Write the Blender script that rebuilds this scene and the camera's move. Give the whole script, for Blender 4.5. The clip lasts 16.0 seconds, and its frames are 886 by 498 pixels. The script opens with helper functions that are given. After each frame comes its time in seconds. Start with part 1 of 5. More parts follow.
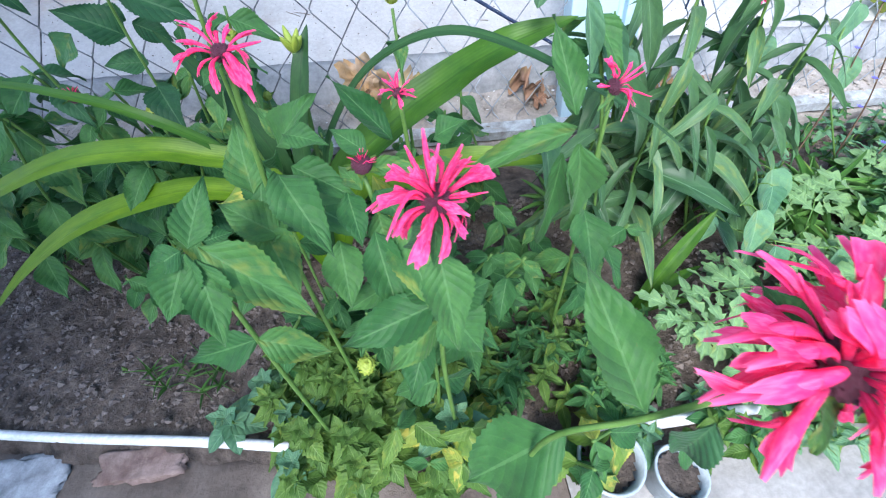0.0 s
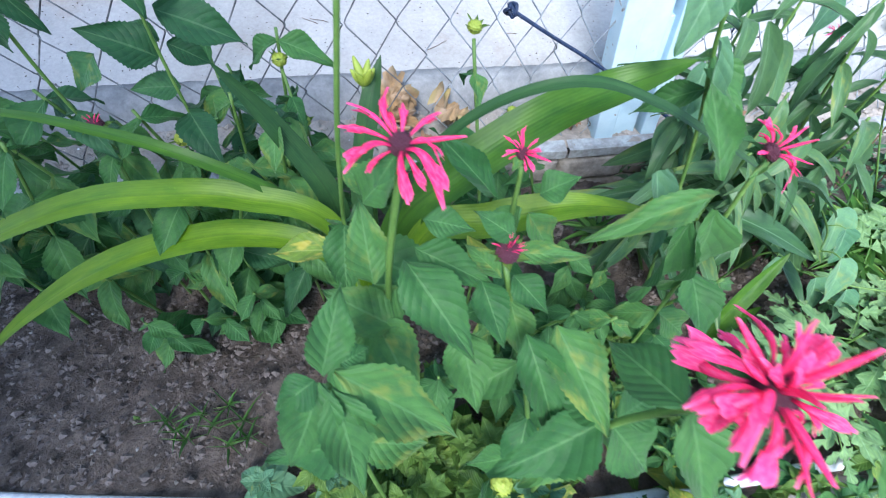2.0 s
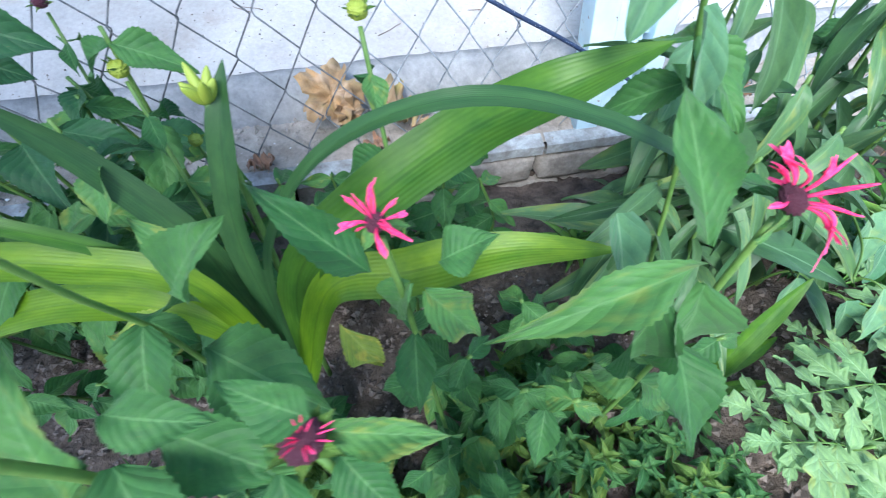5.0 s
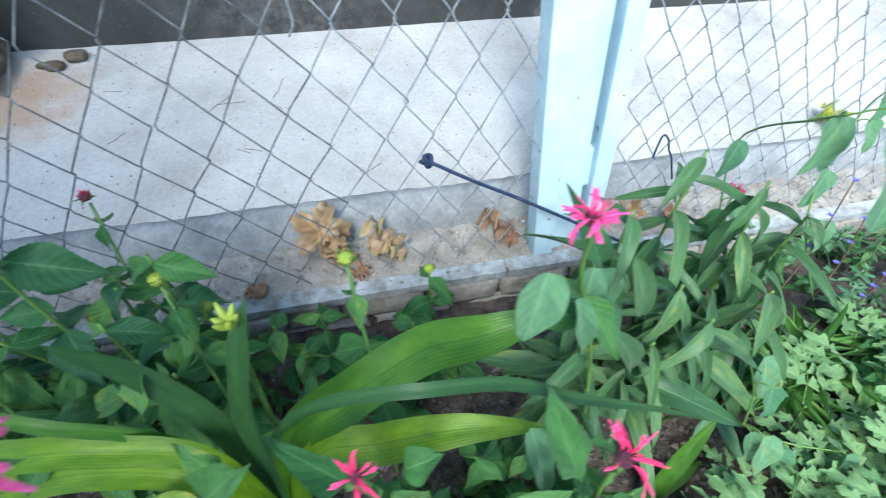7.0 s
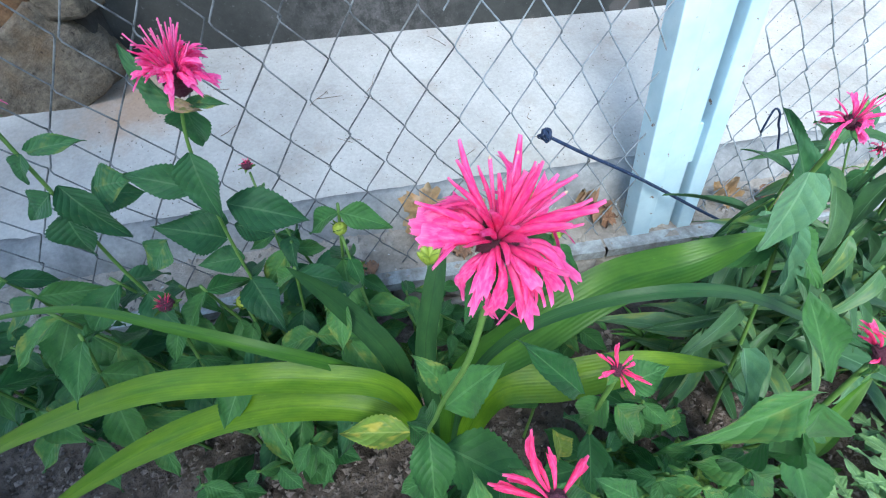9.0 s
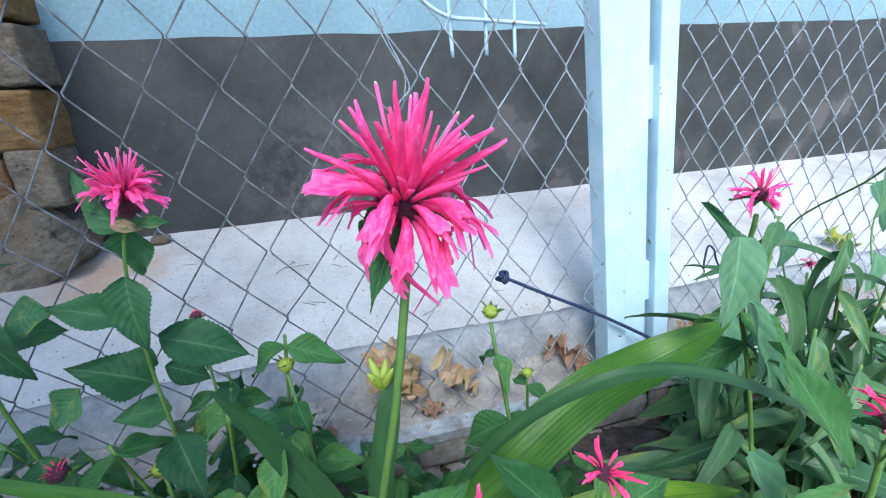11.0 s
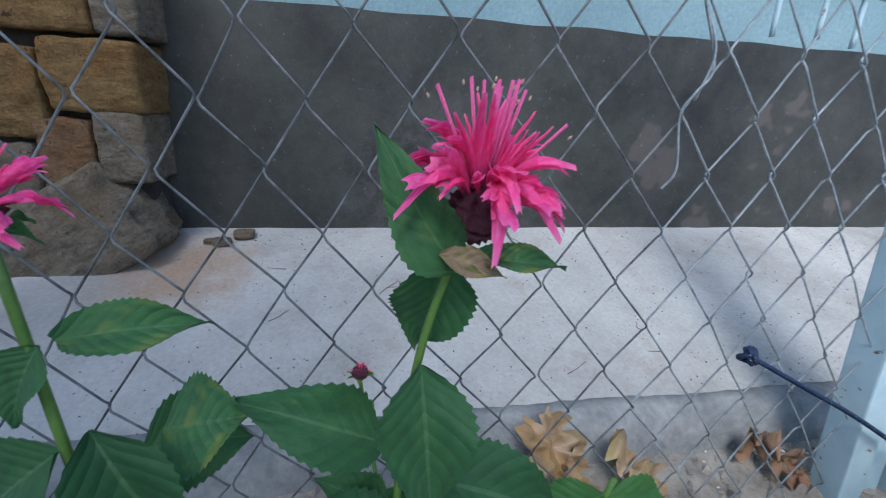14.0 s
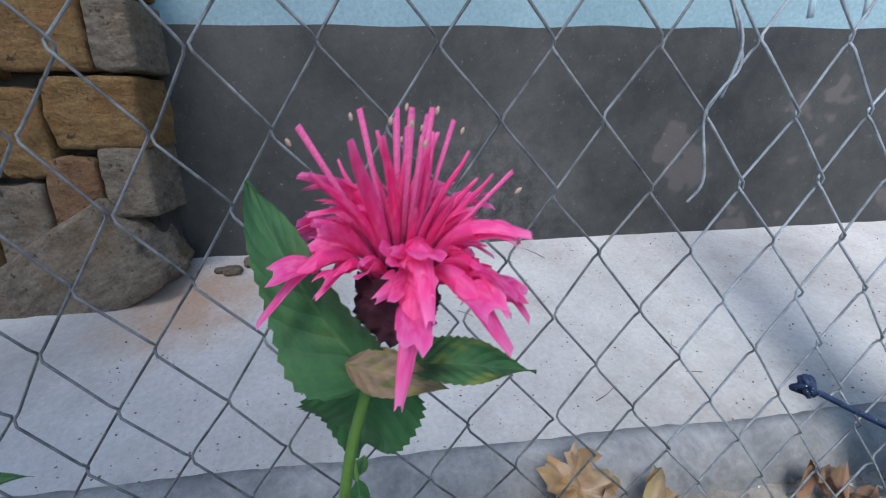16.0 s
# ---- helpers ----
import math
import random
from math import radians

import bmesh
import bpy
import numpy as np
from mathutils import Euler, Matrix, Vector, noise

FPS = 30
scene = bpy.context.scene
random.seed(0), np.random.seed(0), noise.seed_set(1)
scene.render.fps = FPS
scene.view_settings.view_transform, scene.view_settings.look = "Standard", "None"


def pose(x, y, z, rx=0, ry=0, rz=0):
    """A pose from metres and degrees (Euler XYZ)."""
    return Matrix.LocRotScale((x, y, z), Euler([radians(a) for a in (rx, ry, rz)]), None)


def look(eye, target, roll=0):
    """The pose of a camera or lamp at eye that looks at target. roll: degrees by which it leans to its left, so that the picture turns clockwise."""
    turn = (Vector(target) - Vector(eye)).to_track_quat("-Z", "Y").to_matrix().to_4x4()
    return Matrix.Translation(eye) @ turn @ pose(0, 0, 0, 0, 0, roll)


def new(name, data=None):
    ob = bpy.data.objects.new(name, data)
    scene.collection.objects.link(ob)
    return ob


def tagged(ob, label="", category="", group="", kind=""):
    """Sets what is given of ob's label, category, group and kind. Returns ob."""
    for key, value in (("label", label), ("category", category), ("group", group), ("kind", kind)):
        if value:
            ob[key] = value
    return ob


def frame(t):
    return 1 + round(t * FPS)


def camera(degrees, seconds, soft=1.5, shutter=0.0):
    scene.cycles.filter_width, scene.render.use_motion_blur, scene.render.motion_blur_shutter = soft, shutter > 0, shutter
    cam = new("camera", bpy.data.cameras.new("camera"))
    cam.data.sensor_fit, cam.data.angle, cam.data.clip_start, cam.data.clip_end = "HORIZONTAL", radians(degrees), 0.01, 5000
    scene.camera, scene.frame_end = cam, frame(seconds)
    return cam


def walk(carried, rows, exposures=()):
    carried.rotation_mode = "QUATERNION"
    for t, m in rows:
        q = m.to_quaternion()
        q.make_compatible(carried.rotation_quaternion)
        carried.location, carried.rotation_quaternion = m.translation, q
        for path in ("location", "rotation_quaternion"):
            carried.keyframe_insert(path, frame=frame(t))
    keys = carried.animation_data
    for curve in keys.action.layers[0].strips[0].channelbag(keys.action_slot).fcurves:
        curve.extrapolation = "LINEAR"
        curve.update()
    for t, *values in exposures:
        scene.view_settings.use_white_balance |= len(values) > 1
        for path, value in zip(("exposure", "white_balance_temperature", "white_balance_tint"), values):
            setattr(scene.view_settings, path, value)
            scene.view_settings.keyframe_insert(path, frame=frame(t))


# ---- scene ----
cam = camera(91.8, 16.0, soft=1.1, shutter=0.4)
# ---------------------------------------------------------------- camera
PATH = [
    (0, (-0.1022, -0.6004, 0.3794), (-0.0480, -0.1730, -0.1723), -0.57),
    (0.5, (-0.1176, -0.5880, 0.3725), (-0.0459, -0.1665, -0.1818), 1.43),
    (1, (-0.1265, -0.5795, 0.3690), (-0.0434, -0.1664, -0.1900), 1.34),
    (1.5, (-0.1471, -0.5602, 0.3711), (-0.0585, -0.1467, -0.1868), 2.26),
    (2, (-0.1694, -0.5335, 0.3775), (-0.0816, -0.1150, -0.1767), 3.42),
    (2.5, (-0.1870, -0.5105, 0.3746), (-0.0864, -0.0950, -0.1796), 5.29),
    (3, (-0.1828, -0.4861, 0.3740), (-0.0874, -0.0772, -0.1861), 4.03),
    (3.2, (-0.1759, -0.4785, 0.3727), (-0.0909, -0.0683, -0.1881), 2.25),
    (5.3, (-0.0679, -0.4590, 0.3384), (-0.0007, -0.0615, -0.2338), -2.03),
    (5.5, (-0.0488, -0.4653, 0.3455), (0.0201, -0.0626, -0.2229), -3.09),
    (6, (-0.0186, -0.4730, 0.3708), (0.0613, -0.0759, -0.2001), -3.16),
    (6.5, (-0.0166, -0.4404, 0.4170), (0.0742, -0.0116, -0.1288), -2.07),
    (7, (-0.0754, -0.4379, 0.4524), (0.0339, 0.0234, -0.0626), 1.22),
    (7.5, (-0.1421, -0.4409, 0.4511), (-0.0615, 0.0260, -0.0641), -1.28),
    (8, (-0.1878, -0.4518, 0.4448), (-0.1065, 0.0105, -0.0745), 0.04),
    (8.5, (-0.1950, -0.4631, 0.4355), (-0.1142, 0.0125, -0.0716), -0.51),
    (9, (-0.1943, -0.4639, 0.4301), (-0.1220, 0.0226, -0.0680), -2.55),
    (9.5, (-0.1908, -0.4586, 0.4119), (-0.1096, 0.0601, -0.0511), -4.10),
    (10, (-0.1846, -0.4584, 0.3952), (-0.0641, 0.1274, 0.0314), -3.75),
    (10.2, (-0.1830, -0.4650, 0.3905), (-0.0423, 0.1442, 0.0756), -4.06),
    (12.3, (-0.2169, -0.4871, 0.3840), (-0.0579, 0.1541, 0.1527), 0.61),
    (12.5, (-0.2422, -0.4685, 0.3876), (-0.0777, 0.1707, 0.1545), 1.98),
    (13, (-0.2954, -0.3817, 0.3741), (-0.1301, 0.2627, 0.1563), 4.20),
    (13.5, (-0.3256, -0.3398, 0.3660), (-0.1763, 0.3050, 0.1381), 4.62),
    (14, (-0.3286, -0.3059, 0.3555), (-0.2050, 0.3430, 0.1239), 3.02),
    (14.5, (-0.3288, -0.2860, 0.3516), (-0.2238, 0.3698, 0.1307), 2.03),
    (15, (-0.3220, -0.2706, 0.3547), (-0.2284, 0.3866, 0.1327), 1.01),
    (15.5, (-0.3115, -0.2683, 0.3538), (-0.2263, 0.3901, 0.1319), 0.08),
    (16, (-0.3019, -0.2733, 0.3602), (-0.2215, 0.3866, 0.1410), -0.96),
]
walk(cam, [(t, look(eye, target, roll)) for t, eye, target, roll in PATH],
     [(0.0, 1.75, 5950, 12), (3.0, 1.85, 5900, 10), (6.0, 2.02, 5950, 7), (7.5, 1.5, 6050, 1), (9.0, 1.52, 5950, 3), (10.2, 1.65, 5800, 5), (12.5, 0.94, 6000, 8), (14.5, 0.82, 6050, 8), (16.0, 1.0, 6250, 11)])

# ---------------------------------------------------------------- light
SUN_ELEVATION, SUN_TURN = radians(48), radians(204)
world = bpy.data.worlds.new("sky")
scene.world = world
world.use_nodes = True
wn, wl = world.node_tree.nodes, world.node_tree.links
sky = wn.new("ShaderNodeTexSky")
sky.sky_type, sky.sun_disc = "NISHITA", False
sky.sun_elevation, sky.sun_rotation = SUN_ELEVATION, SUN_TURN
wl.new(sky.outputs[0], wn["Background"].inputs[0])
wn["Background"].inputs[1].default_value = 0.15
sun = new("sun", bpy.data.lights.new("sun", "SUN"))
sun.data.energy, sun.data.angle, sun.data.color = 2.15, radians(23), (1.0, 0.97, 0.92)
sun.matrix_world = look((0, 0, 0), (-math.sin(SUN_TURN) * math.cos(SUN_ELEVATION), -math.cos(SUN_TURN) * math.cos(SUN_ELEVATION), -math.sin(SUN_ELEVATION)))

# ---------------------------------------------------------------- materials


class Nodes:
    """A node material under construction."""

    def __init__(self, name):
        self.mat = bpy.data.materials.new(name)
        self.mat.use_nodes = True
        self.n, self.l = self.mat.node_tree.nodes, self.mat.node_tree.links
        self.b = self.n["Principled BSDF"]
        self.out = self.n["Material Output"]

    def add(self, kind, **values):
        node = self.n.new(kind)
        for key, value in values.items():
            node.inputs[key].default_value = value
        return node

    def coords(self, which="Object"):
        return self.n.new("ShaderNodeTexCoord").outputs[which]

    def noise(self, scale, detail=4.0, rough=0.6, vector=None):
        node = self.add("ShaderNodeTexNoise", Scale=scale, Detail=detail, Roughness=rough)
        self.l.new(vector if vector else self.coords(), node.inputs["Vector"])
        return node.outputs["Fac"]

    def ramp(self, fac, *stops):
        node = self.n.new("ShaderNodeValToRGB")
        ramp = node.color_ramp
        while len(ramp.elements) < len(stops):
            ramp.elements.new(0.5)
        for e, (pos, colour) in zip(ramp.elements, stops):
            e.position, e.color = pos, (*colour, 1) if len(colour) == 3 else colour
        self.l.new(fac, node.inputs[0])
        return node.outputs[0]

    def mix(self, fac, a, b, how="MIX"):
        node = self.n.new("ShaderNodeMix")
        node.data_type, node.blend_type = "RGBA", how
        for socket, value in ((node.inputs[0], fac), (node.inputs[6], a), (node.inputs[7], b)):
            if isinstance(value, (int, float)):
                socket.default_value = value
            elif isinstance(value, tuple):
                socket.default_value = (*value, 1)
            else:
                self.l.new(value, socket)
        return node.outputs[2]

    def math(self, how, a, b=0.0, c=0.0):
        node = self.n.new("ShaderNodeMath")
        node.operation = how
        for socket, value in zip(node.inputs, (a, b, c)):
            if isinstance(value, (int, float)):
                socket.default_value = value
            else:
                self.l.new(value, socket)
        return node.outputs[0]

    def bump(self, height, strength, distance=0.002):
        node = self.add("ShaderNodeBump", Strength=strength, Distance=distance)
        self.l.new(height, node.inputs["Height"])
        self.l.new(node.outputs[0], self.b.inputs["Normal"])
        return node.outputs[0]

    def colour(self, socket):
        self.l.new(socket, self.b.inputs["Base Color"])

    def rough(self, value, metal=0.0, specular=0.5):
        self.b.inputs["Roughness"].default_value = value
        self.b.inputs["Metallic"].default_value = metal
        self.b.inputs["Specular IOR Level"].default_value = specular


def plain(name, dark, light, rough=0.7, coarse=12.0, fine=140.0, bump=0.25, distance=0.001, metal=0.0, specular=0.4):
    """A surface with stains at one scale and grain at another."""
    m = Nodes(name)
    a, b = m.noise(coarse), m.noise(fine, 6.0, 0.7)
    base = m.ramp(a, (0.3, dark), (0.7, light))
    grain = m.ramp(b, (0.25, (0.55, 0.55, 0.55)), (0.75, (1.25, 1.25, 1.25)))
    m.colour(m.mix(0.6, base, grain, "MULTIPLY"))
    m.rough(rough, metal, specular)
    m.bump(b, bump, distance)
    return m.mat


def leaf_material(name, dark, light, vein, rough=0.55, veins=9.0, sheen=0.25, thin=0.3, spots=None):
    """A blade with midrib and side veins, in its own green from leaf to leaf."""
    m = Nodes(name)
    uv = m.coords("UV")
    sep = m.n.new("ShaderNodeSeparateXYZ")
    m.l.new(uv, sep.inputs[0])
    across = m.math("ABSOLUTE", m.math("SUBTRACT", sep.outputs[0], 0.5))
    slant = m.math("MULTIPLY", m.math("SUBTRACT", sep.outputs[1], m.math("MULTIPLY", across, 0.55)), veins)
    tooth = m.math("ABSOLUTE", m.math("SUBTRACT", m.math("FRACT", slant), 0.5))
    side = m.math("LESS_THAN", tooth, 0.06)
    rib = m.math("LESS_THAN", across, 0.022)
    lines = m.math("MAXIMUM", m.math("MULTIPLY", side, 0.15), rib)
    info = m.n.new("ShaderNodeObjectInfo")
    own = m.ramp(info.outputs["Random"], (0.0, dark), (1.0, light))
    patch = m.mix(0.5, m.ramp(m.noise(4.0, 4.0, 0.65, uv), (0.3, (0.62, 0.68, 0.74)), (0.7, (1.3, 1.22, 1.0))), m.ramp(m.noise(45.0, 3.0, 0.6, uv), (0.3, (0.8, 0.82, 0.8)), (0.7, (1.2, 1.2, 1.15))), "MULTIPLY")
    col = m.mix(0.8, own, patch, "MULTIPLY")
    col = m.mix(m.math("MULTIPLY", lines, 0.5), col, vein)
    if spots:
        col = m.mix(m.ramp(m.noise(3.2, 2.0, 0.5, uv), (0.5, (0, 0, 0)), (0.62, (1, 1, 1))), col, spots)
    age = m.math("MULTIPLY", m.ramp(info.outputs["Random"], (0.72, (0, 0, 0)), (0.95, (1, 1, 1))), m.ramp(m.noise(2.4, 3.0, 0.6, uv), (0.5, (0, 0, 0)), (0.68, (1, 1, 1))))
    col = m.mix(m.math("MULTIPLY", age, 0.65), col, (0.28, 0.3, 0.05))
    bite = m.ramp(m.noise(16.0, 2.0, 0.5, uv), (0.72, (0, 0, 0)), (0.77, (1, 1, 1)))
    col = m.mix(m.math("MULTIPLY", bite, 0.6), col, (0.14, 0.09, 0.04))
    m.colour(col)
    m.rough(rough, 0.0, sheen)
    m.b.inputs["Sheen Weight"].default_value = 0.07
    m.b.inputs["Sheen Roughness"].default_value = 0.6
    height = m.math("ADD", m.math("MULTIPLY", m.math("SINE", m.math("MULTIPLY", tooth, 3.1)), 1.0), m.math("MULTIPLY", m.noise(30.0, 3.0, 0.6, uv), 0.5))
    m.bump(height, 0.3, 0.0013)
    see = m.n.new("ShaderNodeBsdfTranslucent")
    m.l.new(col, see.inputs[0])
    both = m.n.new("ShaderNodeMixShader")
    both.inputs[0].default_value = thin
    m.l.new(m.b.outputs[0], both.inputs[1])
    m.l.new(see.outputs[0], both.inputs[2])
    m.l.new(both.outputs[0], m.out.inputs[0])
    return m.mat


def strap_material(name, dark, light, rough=0.45):
    """A strap-shaped blade with fine lengthwise ribs."""
    m = Nodes(name)
    uv = m.coords("UV")
    sep = m.n.new("ShaderNodeSeparateXYZ")
    m.l.new(uv, sep.inputs[0])
    ribs = m.math("SINE", m.math("MULTIPLY", sep.outputs[0], 75.0))
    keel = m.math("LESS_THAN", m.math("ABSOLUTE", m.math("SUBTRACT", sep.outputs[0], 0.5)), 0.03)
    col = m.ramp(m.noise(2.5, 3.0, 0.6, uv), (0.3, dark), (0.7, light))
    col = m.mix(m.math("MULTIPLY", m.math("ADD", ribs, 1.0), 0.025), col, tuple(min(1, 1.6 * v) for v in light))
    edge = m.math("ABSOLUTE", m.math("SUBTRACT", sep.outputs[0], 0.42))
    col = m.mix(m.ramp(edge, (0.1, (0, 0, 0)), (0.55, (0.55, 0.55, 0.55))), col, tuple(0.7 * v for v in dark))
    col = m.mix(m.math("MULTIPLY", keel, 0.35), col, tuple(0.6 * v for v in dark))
    blot = m.ramp(m.noise(11.0, 4.0, 0.7, uv), (0.62, (0, 0, 0)), (0.7, (0.35, 0.35, 0.35)))
    col = m.mix(blot, col, tuple(min(1, 1.5 * v) for v in light))
    m.colour(col)
    m.rough(rough, 0.0, 0.32)
    m.bump(ribs, 0.12, 0.0008)
    see = m.n.new("ShaderNodeBsdfTranslucent")
    m.l.new(col, see.inputs[0])
    both = m.n.new("ShaderNodeMixShader")
    both.inputs[0].default_value = 0.3
    m.l.new(m.b.outputs[0], both.inputs[1])
    m.l.new(see.outputs[0], both.inputs[2])
    m.l.new(both.outputs[0], m.out.inputs[0])
    return m.mat


def petal_material(name, dark, light, pale):
    m = Nodes(name)
    uv = m.coords("UV")
    sep = m.n.new("ShaderNodeSeparateXYZ")
    m.l.new(uv, sep.inputs[0])
    info = m.n.new("ShaderNodeObjectInfo")
    own = m.ramp(info.outputs["Random"], (0.0, dark), (1.0, light))
    streak = m.ramp(m.noise(7.0, 2.0, 0.5, uv), (0.45, (0, 0, 0)), (0.75, (1, 1, 1)))
    col = m.mix(m.math("MULTIPLY", streak, 0.5), own, pale)
    col = m.mix(m.ramp(sep.outputs[1], (0.02, (0.7, 0.7, 0.7)), (0.2, (0, 0, 0))), col, (0.3, 0.02, 0.08))
    col = m.mix(m.ramp(sep.outputs[1], (0.86, (0, 0, 0)), (1.0, (0.5, 0.5, 0.5))), col, pale)
    m.colour(col)
    m.rough(0.5, 0.0, 0.35)
    see = m.n.new("ShaderNodeBsdfTranslucent")
    m.l.new(col, see.inputs[0])
    both = m.n.new("ShaderNodeMixShader")
    both.inputs[0].default_value = 0.45
    m.l.new(m.b.outputs[0], both.inputs[1])
    m.l.new(see.outputs[0], both.inputs[2])
    m.l.new(both.outputs[0], m.out.inputs[0])
    return m.mat


SOIL = plain("soil", (0.036, 0.028, 0.023), (0.22, 0.172, 0.14), 0.95, 45, 260, 1.0, 0.008)
CLOD = plain("clod", (0.04, 0.032, 0.03), (0.25, 0.208, 0.183), 0.95, 40, 300, 0.8, 0.002)


def apron_material():
    """Trowelled pale concrete with broad stains and dark flecks."""
    m = Nodes("apron_concrete")
    base = m.ramp(m.noise(3.5, 5.0, 0.65), (0.28, (0.26, 0.25, 0.236)), (0.5, (0.41, 0.4, 0.385)), (0.72, (0.52, 0.51, 0.492)))
    earth = m.ramp(m.noise(9.0, 6.0, 0.7), (0.55, (0, 0, 0)), (0.75, (1, 1, 1)))
    base = m.mix(m.math("MULTIPLY", earth, 0.6), base, (0.33, 0.27, 0.22))
    damp = m.ramp(m.noise(2.2, 3.0, 0.55), (0.52, (0, 0, 0)), (0.66, (1, 1, 1)))
    base = m.mix(m.math("MULTIPLY", damp, 0.28), base, (0.24, 0.235, 0.23))
    away = m.n.new("ShaderNodeVectorMath")
    away.operation = "DISTANCE"
    away.inputs[1].default_value = (-0.6, 0.34, 0.09)
    m.l.new(m.coords(), away.inputs[0])
    reach = m.math("ADD", away.outputs["Value"], m.math("MULTIPLY", m.math("SUBTRACT", m.noise(22.0, 5.0, 0.65), 0.5), 0.16))
    base = m.mix(m.ramp(reach, (0.03, (0.75, 0.75, 0.75)), (0.13, (0, 0, 0))), base, (0.34, 0.21, 0.125))
    grain = m.noise(170.0, 6.0, 0.7)
    col = m.mix(0.5, base, m.ramp(grain, (0.3, (0.7, 0.7, 0.7)), (0.7, (1.2, 1.2, 1.2))), "MULTIPLY")
    fleck = m.ramp(m.noise(90.0, 8.0, 0.8), (0.66, (0, 0, 0)), (0.71, (1, 1, 1)))
    m.colour(m.mix(m.math("MULTIPLY", fleck, 0.6), col, (0.14, 0.12, 0.1)))
    m.rough(0.9, 0.0, 0.3)
    m.bump(m.math("ADD", grain, m.noise(30.0, 4.0, 0.6)), 0.4, 0.002)
    return m.mat


def plinth_material():
    """Dark cement render with cloudy trowel marks, pale scuffs and a few splashes."""
    m = Nodes("plinth_render")
    base = m.ramp(m.noise(7.0, 6.0, 0.7), (0.32, (0.019, 0.02, 0.0195)), (0.68, (0.06, 0.06, 0.056)))
    grain = m.noise(220.0, 5.0, 0.7)
    col = m.mix(0.5, base, m.ramp(grain, (0.3, (0.75, 0.75, 0.75)), (0.7, (1.2, 1.2, 1.2))), "MULTIPLY")
    patch = m.ramp(m.noise(7.0, 3.0, 0.5), (0.6, (0, 0, 0)), (0.62, (1, 1, 1)))
    sep = m.n.new("ShaderNodeSeparateXYZ")
    m.l.new(m.coords(), sep.inputs[0])
    patch = m.math("MULTIPLY", patch, m.ramp(sep.outputs[0], (0.03, (0, 0, 0)), (0.12, (1, 1, 1))))
    col = m.mix(m.math("MULTIPLY", patch, 0.42), col, (0.135, 0.112, 0.104))
    scuff = m.ramp(m.noise(120.0, 6.0, 0.8), (0.62, (0, 0, 0)), (0.7, (1, 1, 1)))
    col = m.mix(m.math("MULTIPLY", scuff, 0.42), col, (0.32, 0.33, 0.34))
    away = m.n.new("ShaderNodeVectorMath")
    away.operation = "DISTANCE"
    away.inputs[1].default_value = (-0.17, 0.46, 0.17)
    m.l.new(m.coords(), away.inputs[0])
    dust = m.math("MULTIPLY", m.ramp(away.outputs["Value"], (0.04, (1, 1, 1)), (0.24, (0, 0, 0))), m.ramp(m.noise(45.0, 8.0, 0.8), (0.42, (0, 0, 0)), (0.72, (1, 1, 1))))
    m.colour(m.mix(m.math("MULTIPLY", dust, 0.55), col, (0.24, 0.22, 0.22)))
    m.rough(0.6, 0.0, 0.4)
    m.bump(m.math("ADD", grain, m.noise(20.0, 4.0, 0.6)), 0.3, 0.0015)
    return m.mat


def stone_material(name, dark, light, rust):
    """Layered sandstone: slanting beds, rusty blotches and dark pits."""
    m = Nodes(name)
    turn = m.n.new("ShaderNodeMapping")
    turn.inputs["Rotation"].default_value = (0.2, 0.5, 0.1)
    turn.inputs["Scale"].default_value = (1.0, 1.0, 2.4)
    info = m.n.new("ShaderNodeObjectInfo")
    m.l.new(m.coords(), turn.inputs["Vector"])
    m.l.new(m.math("MULTIPLY", info.outputs["Random"], 9.0), turn.inputs["Location"])
    beds, blot = m.noise(38.0, 6.0, 0.7, turn.outputs[0]), m.noise(14.0, 4.0, 0.6)
    grain, pit = m.noise(240.0, 5.0, 0.75), m.noise(85.0, 3.0, 0.6)
    col = m.ramp(beds, (0.28, dark), (0.72, light))
    col = m.mix(m.math("MULTIPLY", m.ramp(blot, (0.5, (0, 0, 0)), (0.68, (1, 1, 1))), 0.6), col, rust)
    col = m.mix(0.6, col, m.ramp(grain, (0.3, (0.5, 0.5, 0.5)), (0.7, (1.4, 1.4, 1.4))), "MULTIPLY")
    holes = m.ramp(pit, (0.28, (1, 1, 1)), (0.36, (0, 0, 0)))
    m.colour(m.mix(m.math("MULTIPLY", holes, 0.75), col, (0.02, 0.015, 0.012)))
    m.rough(0.95, 0.0, 0.2)
    m.bump(m.math("ADD", m.math("MULTIPLY", beds, 2.0), m.math("ADD", grain, pit)), 0.8, 0.004)
    return m.mat


CONCRETE = apron_material()
PATH_CONCRETE = plain("path_concrete", (0.2, 0.193, 0.182), (0.35, 0.338, 0.32), 0.9, 10, 160, 0.5, 0.002)
PLINTH = plinth_material()
SKIM = plain("grey_skim_coat", (0.17, 0.178, 0.186), (0.36, 0.362, 0.362), 0.9, 18, 150, 0.7, 0.002)
BLUE_WALL = plain("pale_blue_wall_paint", (0.18, 0.285, 0.33), (0.24, 0.355, 0.4), 0.8, 6, 160, 0.3, 0.001)
RENDER_WALL = plain("plain_wall_render", (0.4, 0.39, 0.36), (0.55, 0.54, 0.5), 0.9, 4, 120, 0.4, 0.002)


